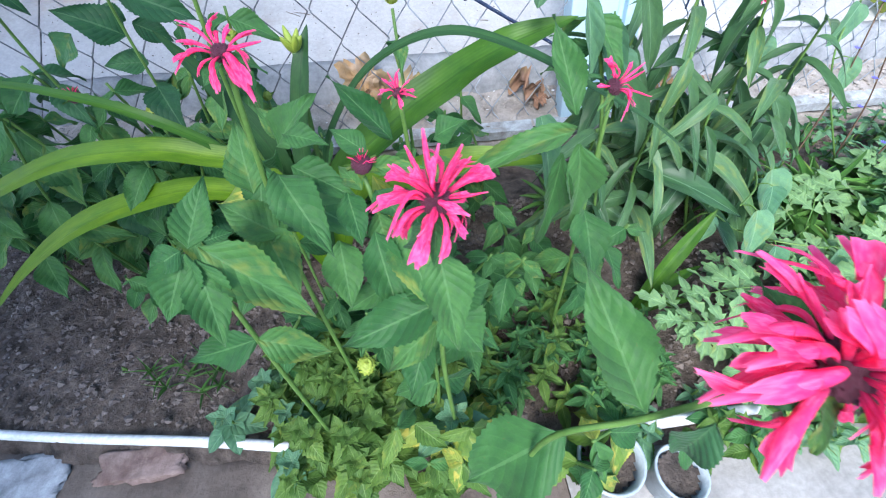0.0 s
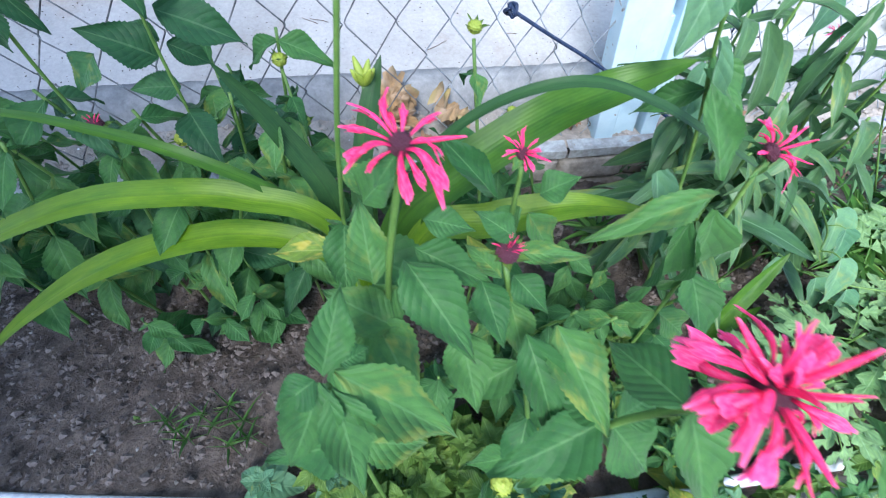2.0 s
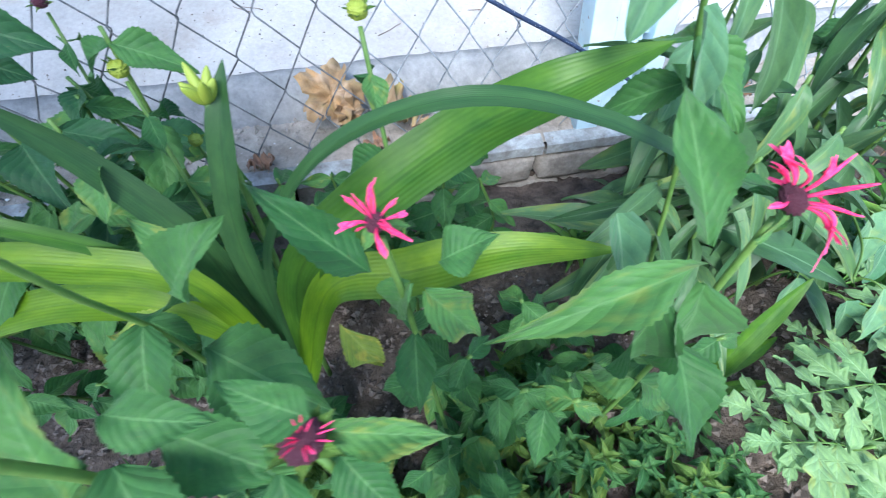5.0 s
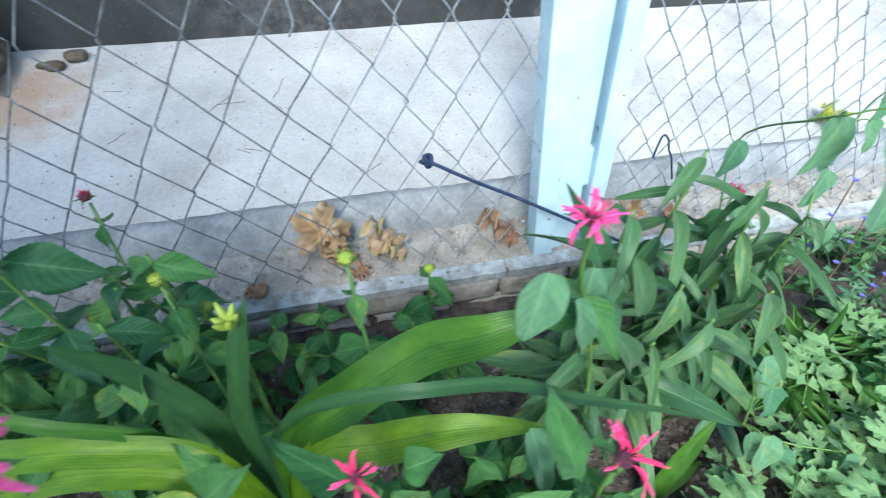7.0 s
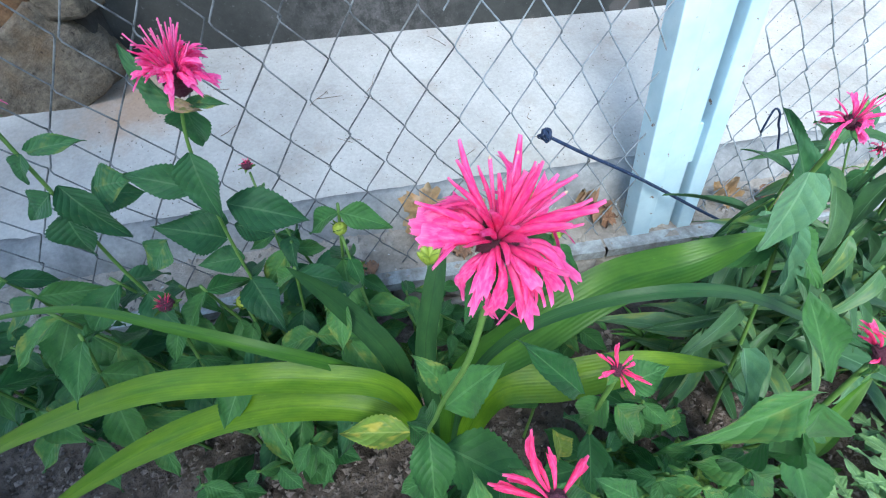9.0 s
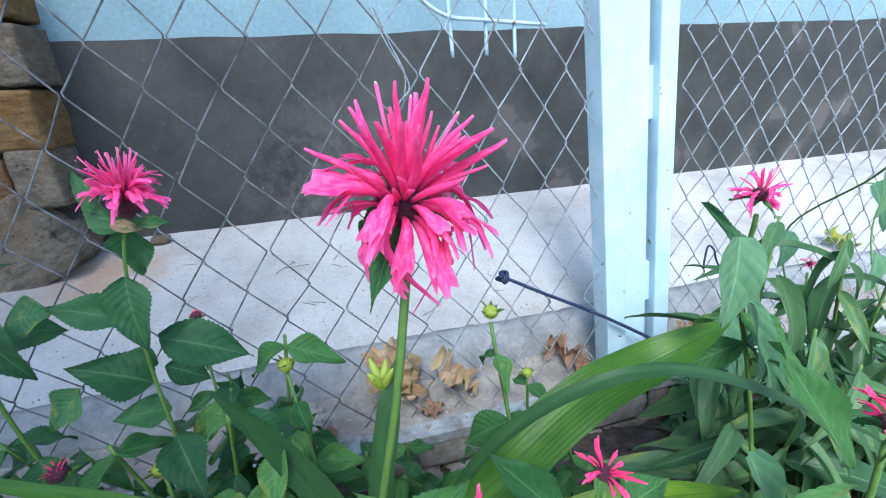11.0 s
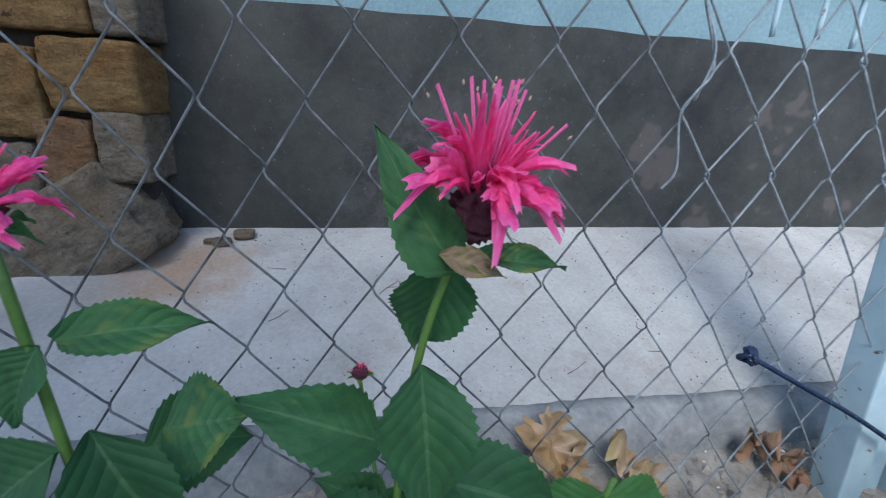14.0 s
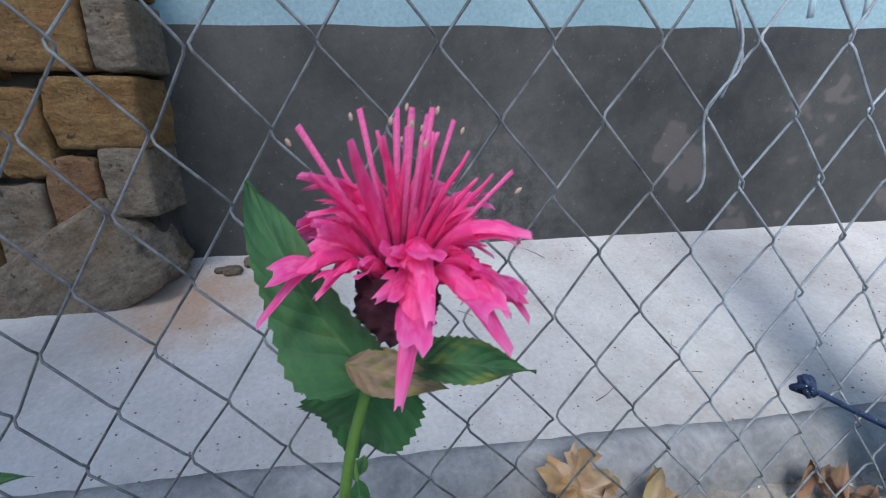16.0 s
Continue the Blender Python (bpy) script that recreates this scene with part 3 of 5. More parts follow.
def wall_mesh():
    """The dark plinth, with a wavering painted upper edge."""
    bm = bmesh.new()
    nx, tops, feet, backs = 160, [], [], []
    for i in range(nx + 1):
        x = -2.0 + 4.0 * i / nx
        z = BAND_Z + 0.004 * noise.noise(Vector((x * 9, 0, 0))) + 0.0025 * noise.noise(Vector((x * 40, 0, 4)))
        feet.append(bm.verts.new((x, WALL_Y, BASE_Z - 0.06)))
        tops.append(bm.verts.new((x, WALL_Y, z)))
        backs.append(bm.verts.new((x, WALL_Y + 0.01, z)))
    for i in range(nx):
        bm.faces.new((feet[i], feet[i + 1], tops[i + 1], tops[i]))
        bm.faces.new((tops[i], tops[i + 1], backs[i + 1], backs[i]))
    return finish(bm, "plinth", PLINTH, False)


tagged(new("plinth", wall_mesh()), "dark grey rendered plinth of the house wall", "plinth", kind="structure")
slab("wall_north", (-2.0, 2.0, WALL_Y + 0.003, WALL_Y + 0.25, 0.0, 2.6), BLUE_WALL, "pale blue painted house wall above the plinth", "wall", 0.0)

# unseen wall added behind the path to keep the sun off one end of the bed
slab("wall_south", (-2.5, -0.9, -1.75, -1.5, -0.2, 2.75), RENDER_WALL, "unseen plain rendered wall added to shade the bed", "wall", 0.0)

# ---------------------------------------------------------------- stone pillar
pillar = thing("stone_pillar", "mortared pillar of ochre and grey sandstone blocks", "stone pillar", (-0.745, 0.4, 0.05))
bm = bmesh.new()
box(bm, -0.3, 0.1, 0.0, 0.058, -0.04, 1.2)
part("mortar", finish(bm, "mortar", MORTAR, False), pillar)
# x range, z range, stone; the two at the foot lie aslant
STONES = [(-0.17, 0.11, -0.02, 0.155, GREYSTONE), (-0.3, -0.13, -0.06, 0.08, GREYSTONE), (0.05, 0.115, 0.165, 0.268, GREYSTONE), (-0.024, 0.048, 0.138, 0.256, PINKSTONE), (-0.105, -0.027, 0.09, 0.222, GREYSTONE), (-0.2, -0.108, 0.06, 0.2, SANDSTONE), (-0.3, -0.2, 0.08, 0.21, PINKSTONE),
          (0.002, 0.12, 0.262, 0.357, SANDSTONE), (-0.068, -0.001, 0.225, 0.344, SANDSTONE), (-0.16, -0.071, 0.226, 0.35, PINKSTONE), (-0.27, -0.163, 0.212, 0.34, SANDSTONE),
          (0.076, 0.13, 0.36, 0.45, GREYSTONE), (-0.038, 0.074, 0.36, 0.45, SANDSTONE), (-0.14, -0.04, 0.352, 0.45, SANDSTONE), (-0.26, -0.142, 0.352, 0.45, PINKSTONE)]
STONES += [(0.005 - 0.13 * (k % 3) - 0.02 * (k // 3 % 2), 0.13 - 0.13 * (k % 3) - 0.02 * (k // 3 % 2), 0.454 + 0.1 * (k // 3), 0.55 + 0.1 * (k // 3), (SANDSTONE, PINKSTONE, GREYSTONE)[k % 2]) for k in range(18)]
for k, (x0, x1, z0, z1, material) in enumerate(STONES):
    foot = k < 2
    m = Matrix.Translation(((x0 + x1) / 2, 0.0 if foot else 0.036, (z0 + z1) / 2))
    if k == 0:
        m = m @ Matrix.Rotation(radians(-33), 4, "Y")
    part("stone", rock("stone", ((x1 - x0) * 0.985, 0.13, (z1 - z0) * (0.86 if foot else 0.98)), material, k + 2, 12, 0.1 if foot else 0.05, 0.42 if foot else 0.22), pillar, m)

# ---------------------------------------------------------------- fence
CELL_W, CELL_H, FENCE_Y = 0.0615, 0.0815, -0.03


def mesh_x(k):
    """The columns of nodes stand closer together towards the post."""
    x = -0.134 + k * CELL_W / 2
    return x if x < -0.05 else -0.05 + (x + 0.05) * 0.85


def lean(z):
    """Netting and post lean along the fence, by four degrees."""
    return -0.07 * (z - 0.17)


def zigzag(name, xa, xb, phase, z0, z1, step, y, radius, material, rnd):
    """One bent wire of the netting, hooked round its neighbours at each bend."""
    bm = bmesh.new()
    line, j, z = [], 0, z0
    while z <= z1 + 1e-6:
        x, back = (xa, -1) if (j + phase) % 2 == 0 else (xb, 1)
        jig = 0.0022
        p = Vector((x + lean(z) + rnd.uniform(-jig, jig), y, z + rnd.uniform(-jig, jig)))
        toward = (xb - xa) * 0.06 * (1 if back < 0 else -1)
        line += [p + Vector((toward, 0.0022 * back, -step * 0.09)), p + Vector((0, 0, 0)), p + Vector((toward, -0.0022 * back, step * 0.09))]
        j, z = j + 1, z + step
    tube(bm, line, radius, 5)
    return finish(bm, name, material)


rnd = random.Random(4)
fence = thing("chain_link_fence", "grey galvanised chain-link netting stretched to a post", "fence", (0, 0, 0))
for k in range(-26, 12):
    xa, xb = mesh_x(k), mesh_x(k + 1)
    if xb > 0.15:
        break
    part("wire", zigzag("wire", xa, xb, (k + 1) % 2, 0.147 - 5 * CELL_H / 2, 0.147 + 13 * CELL_H / 2, CELL_H / 2, FENCE_Y, 0.0009, GALVANISED if k < 1 else LIGHT_WIRE, rnd), fence)
fence_right = thing("chain_link_fence", "fine pale chain-link netting beyond the post", "fence", (0, 0, 0))
for k in range(40):
    xa = 0.252 + k * 0.021
    part("wire", zigzag("wire", xa, xa + 0.021, k % 2, -0.04, 0.78, 0.029, FENCE_Y + 0.008, 0.0009, LIGHT_WIRE, rnd), fence_right)

post = thing("fence_post", "pale blue painted steel fence post of two channels", "fence post", (0.211, FENCE_Y, -0.05))
post.rotation_euler.y = radians(-7)
bm = bmesh.new()
box(bm, -0.05, -0.021, -0.016, 0.016, -0.03, 0.95, 0.002)
part("flange", finish(bm, "flange", POST_PAINT, False), post)
bm = bmesh.new()
box(bm, -0.02, 0.02, -0.005, 0.03, -0.03, 0.95, 0.006, 3)
part("channel", finish(bm, "channel", POST_PAINT, False), post)
bm = bmesh.new()
box(bm, 0.027, 0.05, -0.012, 0.02, -0.03, 0.95, 0.002)
part("flange", finish(bm, "flange", POST_PAINT, False), post)
bm = bmesh.new()
box(bm, 0.014, 0.036, 0.0, 0.01, 0.13, 0.19, 0.002)
tie = finish(bm, "tie_plate", POST_PAINT, False)
part("tie_plate", tie, post)
part("tie_plate", tie, post, Matrix.Translation((0, 0, 0.25)))

# blue rope tied from the netting across the post
rope = thing("rope", "thin navy blue cord tied from netting across the post", "rope", (-0.002, FENCE_Y - 0.003, 0.158))
part("cord", tube_mesh("cord", [(0, -0.002, 0), (0.05, -0.014, -0.026), (0.106, -0.022, -0.055), (0.16, -0.026, -0.087), (0.24, -0.028, -0.138), (0.34, -0.03, -0.2)], 0.0023, ROPE, 8, 40), rope)
bm = bmesh.new()
tube(bm, [Vector((0.005 * math.cos(a) + 0.002 * math.sin(3 * a), 0.004 * math.sin(2 * a) - 0.003, 0.006 * math.sin(a))) for a in (2 * math.pi * i / 40 * 1.9 for i in range(41))], 0.0024, 6)
tube(bm, [Vector((0.004 * math.cos(a) + 0.002, 0.005 * math.sin(a) - 0.003, 0.005 * math.sin(2 * a + 0.6))) for a in (2 * math.pi * i / 40 * 1.8 for i in range(41))], 0.0023, 6)
tube(bm, [Vector((0.003 * math.sin(a), 0.004 * math.cos(a) - 0.003, 0.006 * math.cos(a + 0.8) - 0.001)) for a in (2 * math.pi * i / 30 * 1.3 for i in range(31))], 0.0022, 6)
part("knot", finish(bm, "knot", ROPE), rope)

# ---------------------------------------------------------------- leaf and petal stock
BALM = [blade("balm_leaf", BALM_LEAF, ovate, s, 34, 4, 0.04, 0.2, c, 0.065, w) for s, c, w in ((1, 0.15, 0.03), (2, 0.3, -0.05), (3, 0.45, 0.04), (4, 0.22, -0.02))]
BALM_D = [blade("balm_leaf", BALM_DARK, ovate, s, 34, 4, 0.04, 0.25, c, 0.065, w) for s, c, w in ((5, 0.15, 0.03), (6, 0.3, -0.05), (7, 0.4, 0.04))]
FADED = blade("bract", FADED_BRACT, ovate, 26, 26, 4, 0.02, 0.2, 0.3, 0.05)
YELLOW = [blade("yellow_leaf", YELLOWING, ovate, s, 34, 4, 0.04, 0.2, 0.25, 0.05) for s in (8, 9)]
PALE = [blade("pale_leaf", PALE_LEAF, ovate, s, 16, 3, 0.08, 0.2, 0.3, 0.05) for s in (10, 11)]
LANCE = [blade("lance_leaf", LANCE_LEAF, lance, s, 16, 2, 0, 0.14, c, 0.02, w) for s, c, w in ((12, 0.35, 0.1), (13, 0.6, -0.1), (14, 0.9, 0.05))]
HEART = [blade("heart_leaf", HEART_LEAF, heart, s, 16, 4, 0, 0.2, 0.2, 0.03) for s in (15, 16)]
LOBED = [blade("tomato_leaflet", TOMATO_LEAF, lobed, s, 26, 2, 0.0, 0.12, 0.2, 0.05) for s in (17, 18)]
GRASSY = [blade("grass_leaf", GRASS_LEAF, lambda s: 0.5 * (1 - s) ** 0.6, s, 12, 1, 0, 0.4, c, 0.0, 0.1) for s, c in ((19, 0.2), (20, 0.5))]


BLUE_BLADE = blade("petal", BLUE_PETAL, ovate, 60, 6, 2, 0, 0.2, 0.1, 0.0)


def petal_mesh(material, seed, droop, wide, hook, spike=False):
    """A floret of length 1 along y: a slim upright spike, or a curved tube that parts into a narrow hood and a broad ragged lip."""
    rnd = random.Random(seed)
    bm = bmesh.new()
    uv = bm.loops.layers.uv.new("uv")
    sway = rnd.uniform(-0.12, 0.12)

    def centre(s):
        return Vector((sway * s * s, s * (1 - 0.3 * abs(droop) * s), hook * math.sin(math.pi * min(1, s * 1.15)) - droop * s ** 2.2))

    def skin(rows, closed):
        for a, b in zip(rows, rows[1:]):
            for k in range(len(a) if closed else len(a) - 1):
                corner = (a[k], a[(k + 1) % len(a)], b[(k + 1) % len(a)], b[k])
                f = bm.faces.new([c[0] for c in corner])
                for loop, c in zip(f.loops, corner):
                    loop[uv].uv = c[1]

    n, end = 6, 1.0 if spike else 0.56
    rows = []
    for i in range(9):
        s = end * i / 8
        r = wide * (0.62 + 0.3 * math.sin(math.pi * s)) * (1 - 0.45 * s ** 3) if spike else wide * (0.34 + 0.5 * (s / end) ** 1.5)
        rows.append([(bm.verts.new(centre(s) + Vector((r * math.cos(2 * math.pi * k / n), 0, 0.8 * r * math.sin(2 * math.pi * k / n)))), (k / n, s)) for k in range(n)])
    skin(rows, True)
    if spike:
        return finish(bm, "petal", material)
    # hood: a narrow gutter that runs on and dips at the tip
    rows = []
    for i in range(7):
        s = end - 0.03 + (1.03 - end) * i / 6
        r = wide * 0.72 * (1 - 0.65 * (i / 6) ** 2)
        dip = 0.1 * (i / 6) ** 3
        rows.append([(bm.verts.new(centre(s) + Vector((r * e, 0, 0.55 * wide * (1 - e * e) - dip))), (0.5 + 0.4 * e, s)) for e in (-1, -0.4, 0.4, 1)])
    skin(rows, False)
    # lip: a broad flag bent away from the hood, cut unevenly at its end
    ends = [rnd.uniform(0.75, 1.2) for _ in range(5)]
    bend, rows = rnd.uniform(0.25, 0.7), []
    for i in range(6):
        f = i / 5
        row = []
        for k, e in enumerate((-1, -0.5, 0, 0.5, 1)):
            g = f * ends[k]
            half = wide * (0.75 + 0.5 * math.sin(1.9 * f) * (1 - 0.3 * f))
            p = centre(end - 0.03) + Vector((half * e + 0.15 * sway * f, 0.42 * g * (1 - 0.35 * bend * g), -0.75 * wide - bend * 0.4 * g * g + 0.3 * wide * e * e + 0.12 * wide * math.sin(5 * f + 3 * e + seed)))
            row.append((bm.verts.new(p), (0.5 + 0.45 * e, end + 0.4 * f)))
        rows.append(row)
    skin(rows, False)
    return finish(bm, "petal", material)


def petal_stock(material, seed, fat, slim=1.0):
    """Three spikes, then six lipped florets that hang more and more."""
    spikes = [petal_mesh(material, seed + k, d, slim * w, 0.04, True) for k, (d, w) in enumerate(((0.0, 0.058), (0.08, 0.066), (-0.06, 0.052)))]
    return spikes + [petal_mesh(material, seed + 5 + k, d, fat * w, h) for k, (d, w, h) in enumerate(((0.0, 0.085, 0.06), (0.15, 0.09, 0.12), (0.3, 0.1, 0.16), (0.5, 0.095, 0.2), (0.65, 0.09, 0.2), (0.4, 0.11, 0.1)))]


PINK, BROAD_PINK, CRIMSON = petal_stock(PETAL, 1, 1.1, 0.95), petal_stock(PETAL, 20, 1.35, 0.78), petal_stock(PETAL_RED, 40, 1.0, 0.9)


def dome(name, radius, material, seed):
    """The knobbly heap of calyces in the middle of a head."""
    bm = bmesh.new()
    bmesh.ops.create_icosphere(bm, subdivisions=4, radius=radius)
    for v in bm.verts:
        c = v.co / radius
        v.co = Vector((c.x, c.y, c.z * 0.75)) * radius * (1 + 0.16 * math.sin(16 * c.x + seed) * math.sin(16 * c.y) + 0.12 * math.sin(19 * c.z))
    return finish(bm, name, material)


HEART_OF_HEAD = dome("calyx", 1.0, CALYX, 1)
GREEN_HEART = dome("calyx", 1.0, PALE_BUD, 2)
bm = bmesh.new()
tube(bm, [Vector((0, 0, 0)), Vector((0, 0.5, 0.05)), Vector((0, 1, 0.1))], 0.02, 5)
STAMEN = finish(bm, "stamen", plain("pink_stamen", (0.6, 0.06, 0.22), (0.8, 0.14, 0.36), 0.5, 60, 300, 0.2, 0.0004))
bm = bmesh.new()
bmesh.ops.create_icosphere(bm, subdivisions=2, radius=1.0)
for v in bm.verts:
    v.co = Vector((v.co.x, v.co.y * 2, v.co.z))
TIP = finish(bm, "anther", ANTHER)


def flower_head(plant, at, axis, size, count, stock, seed, low=100, high=12, stamens=0, bracts=4, centre=0.2, spikes=0.4, wild=10, lip=1.0, sag=0.0):
    """A bee balm head: a maroon cushion ringed by florets of length about size, over a ruff of bracts."""
    rnd = random.Random(seed)
    at, axis = Vector(at), Vector(axis).normalized()
    turn = axis.to_track_quat("Z", "Y").to_matrix().to_4x4()
    r = size * centre
    head = part("flower_head", HEART_OF_HEAD, plant, Matrix.Translation(at - plant.location) @ turn @ Matrix.Translation((0, 0, -sag * r)) @ Matrix.Diagonal((r, r, r * (1 + 0.5 * sag), 1)))
    inner = Matrix.Diagonal((1 / r, 1 / r, 1 / (r * (1 + 0.5 * sag)), 1)) @ Matrix.Translation((0, 0, sag * r))
    for i in range(count):
        s = (i + 0.5) / count
        upright = s < spikes
        polar = radians(high + (low - high) * s ** 0.8 + rnd.uniform(-wild, wild))
        a = i * 2.39996 + rnd.uniform(-0.035, 0.035) * wild
        out = Vector((math.cos(a) * math.sin(polar), math.sin(a) * math.sin(polar), math.cos(polar)))
        length = size * (rnd.uniform(0.68, 1.1) if upright else rnd.uniform(0.72 - 0.012 * wild, 1.08) * lip)
        pick = rnd.randint(0, 2) if upright else rnd.randint(3, 8)
        side = out.cross(Vector((0, 0, 1))).normalized() if abs(out.z) < 0.98 else Vector((1, 0, 0))
        up = side.cross(out)
        m = Matrix((side, out, up)).transposed().to_4x4() @ Matrix.Rotation(rnd.uniform(-0.9, 0.9), 4, "Y")
        m = Matrix.Translation(out * r * 0.75) @ m @ Matrix.Diagonal((length * rnd.uniform(0.85, 1.3), length, length, 1))
        part("petal", stock[pick], head, inner @ m)
    for i in range(stamens):
        a, polar = rnd.uniform(0, 6.28), radians(rnd.uniform(5, 50))
        out = Vector((math.cos(a) * math.sin(polar), math.sin(a) * math.sin(polar), math.cos(polar)))
        side = out.cross(Vector((0.1, 0.2, 1))).normalized()
        length = size * rnd.uniform(0.95, 1.15)
        base = Matrix((side, out, side.cross(out))).transposed().to_4x4()
        part("stamen", STAMEN, head, inner @ Matrix.Translation(out * r * 0.5) @ base @ Matrix.Diagonal((length, length, length, 1)))
        part("anther", TIP, head, inner @ Matrix.Translation(out * (r * 0.5 + length) + side.cross(out) * 0.1 * length) @ base @ Matrix.Diagonal((0.0003, 0.0003, 0.0003, 1)))
    for i in range(bracts):
        a = 2 * math.pi * i / max(1, bracts) + rnd.uniform(-0.4, 0.4)
        out = turn.to_3x3() @ Vector((math.cos(a), math.sin(a), -0.25))
        base = at - axis * r * 0.6
        set_leaf(rnd.choice(BALM), plant, base, base + out * size * rnd.uniform(0.7, 1.0), size * 0.45, axis, name="bract")
    return head


def bud(plant, at, axis, size, seed, stock=None):
    """A tight round bud in a ruff of green bracts, with a few florets just opening."""
    rnd = random.Random(seed)
    at, axis = Vector(at), Vector(axis).normalized()
    turn = axis.to_track_quat("Z", "Y").to_matrix().to_4x4()
    head = part("flower_bud", HEART_OF_HEAD if stock else GREEN_HEART, plant, Matrix.Translation(at - plant.location) @ turn @ Matrix.Diagonal((size * 0.5, size * 0.5, size * 0.55, 1)))
    for i in range(14 if stock else 0):
        a, polar = i * 2.4, radians(rnd.uniform(5, 75))
        out = Vector((math.cos(a) * math.sin(polar), math.sin(a) * math.sin(polar), math.cos(polar)))
        side = out.cross(Vector((0.1, 0.2, 1))).normalized()
        m = Matrix((side, out, side.cross(out))).transposed().to_4x4() @ Matrix.Diagonal((1.1, 1.1, 1.1, 1))
        part("petal", stock[rnd.choice((0, 1, 3))], head, Matrix.Translation(out * 0.6) @ m)
    for i in range(7):
        a = 2 * math.pi * i / 7 + rnd.uniform(-0.3, 0.3)
        out = turn.to_3x3() @ Vector((math.cos(a), math.sin(a), rnd.uniform(0.6, 1.6) if stock else rnd.uniform(1.2, 2.8)))
        base = at - axis * size * 0.5
        set_leaf(rnd.choice(PALE), plant, base, base + out.normalized() * size * rnd.uniform(0.9, 1.35), size * 0.6, axis, name="bract")
    return head


def bee_balm(label, points, nodes, seed, leaf=0.07, spread=0.4, stock=BALM, first=0.0, radius=0.0018, tilt=-0.45):
    """A bee balm stem through the points, with crossed pairs of toothed leaves at the nodes (fractions of its height)."""
    rnd = random.Random(seed)
    root = Vector((points[0][0], points[0][1], soil_z(points[0][0], points[0][1]) - 0.004))
    points = [root, *points[1:]]
    plant = thing("bee_balm", label, "bee balm", root, "bee balm plants")
    part("stem", tube_mesh("stem", [Vector(p) - root for p in points], radius, STEM, 6, 24, 0.75), plant)
    line = spline(points, 100)
    for i, s in enumerate(nodes):
        p = line[int(s * 100)]
        a = first + i * (math.pi / 2) + rnd.uniform(-0.3, 0.3)
        for k in (0, 1):
            b = a + k * math.pi + rnd.uniform(-0.3, 0.3)
            size = leaf * rnd.uniform(0.8, 1.15) * (1.0 if s < 0.85 else 0.75)
            out = Vector((math.cos(b), math.sin(b), tilt + rnd.uniform(-0.35, 0.25)))
            set_leaf(rnd.choice(stock), plant, p, p + out.normalized() * size, size * rnd.uniform(0.45, 0.62), (0, -0.55, 0.85), rnd.uniform(-0.35, 0.35))
    return plant


# ---------------------------------------------------------------- bee balm in bloom
g = bee_balm("tall bee balm with deep pink double flower beside the netting", [(-0.318, -0.185, 0.0), (-0.32, -0.195, 0.1), (-0.32, -0.2, 0.185), (-0.319, -0.2, 0.243), (-0.314, -0.203, 0.288), (-0.306, -0.204, 0.318)], (0.2, 0.32), 21, 0.05, stock=BALM_D, first=0.4, radius=0.0015)
flower_head(g, (-0.301, -0.206, 0.333), (0.16, -0.15, 1), 0.0215, 56, BROAD_PINK, 31, 84, 6, 12, 0, 0.32, 0.32, 12, 0.86, 0.6)
set_leaf(BALM_D[0], g, (-0.307, -0.197, 0.315), (-0.313, -0.190, 0.277), 0.028, (-0.10, -0.95, 0.20))
set_leaf(BALM_D[1], g, (-0.314, -0.206, 0.286), (-0.312, -0.228, 0.246), 0.030, (0.00, -0.65, 0.75))
set_leaf(BALM_D[2], g, (-0.323, -0.200, 0.254), (-0.364, -0.204, 0.278), 0.026, (0.00, -0.65, 0.75))
set_leaf(BALM_D[0], g, (-0.310, -0.200, 0.239), (-0.255, -0.205, 0.219), 0.036, (0.00, -0.65, 0.75))
set_leaf(BALM_D[1], g, (-0.324, -0.195, 0.203), (-0.355, -0.210, 0.236), 0.036, (0.00, -0.65, 0.75))
set_leaf(BALM_D[2], g, (-0.321, -0.188, 0.212), (-0.346, -0.186, 0.226), 0.020, (0.00, -0.65, 0.75))
set_leaf(BALM_D[0], g, (-0.317, -0.188, 0.210), (-0.290, -0.186, 0.192), 0.024, (0.00, -0.65, 0.75))
set_leaf(BALM_D[1], g, (-0.321, -0.190, 0.175), (-0.352, -0.200, 0.186), 0.026, (0.00, -0.65, 0.75))
set_leaf(BALM_D[2], g, (-0.306, -0.207, 0.314), (-0.328, -0.211, 0.346), 0.019, (-0.30, -0.90, 0.20), name="bract")
set_leaf(BALM_D[0], g, (-0.302, -0.206, 0.317), (-0.279, -0.213, 0.319), 0.010, (0.00, -0.60, 0.75), name="bract")
set_leaf(FADED, g, (-0.311, -0.209, 0.3195), (-0.294, -0.214, 0.3165), 0.009, (0.00, -0.80, 0.60), name="bract")
gl = bee_balm("bee balm with pink flower beside the netting", [(-0.39, -0.19, 0.0), (-0.395, -0.2, 0.1), (-0.398, -0.21, 0.2), (-0.398, -0.213, 0.26), (-0.4, -0.214, 0.324)], (0.2, 0.4), 22, 0.05, stock=BALM_D, first=0.9, radius=0.0015)
flower_head(gl, (-0.401, -0.214, 0.331), (-0.1, -0.2, 1), 0.0125, 40, BROAD_PINK, 32, 95, 6, 6, 3, 0.34, 0.42)
set_leaf(BALM_D[0], gl, (-0.394, -0.214, 0.303), (-0.364, -0.212, 0.307), 0.015, (0.00, -0.65, 0.75))
set_leaf(BALM_D[1], gl, (-0.392, -0.214, 0.279), (-0.372, -0.226, 0.235), 0.025, (0.00, -0.65, 0.75))
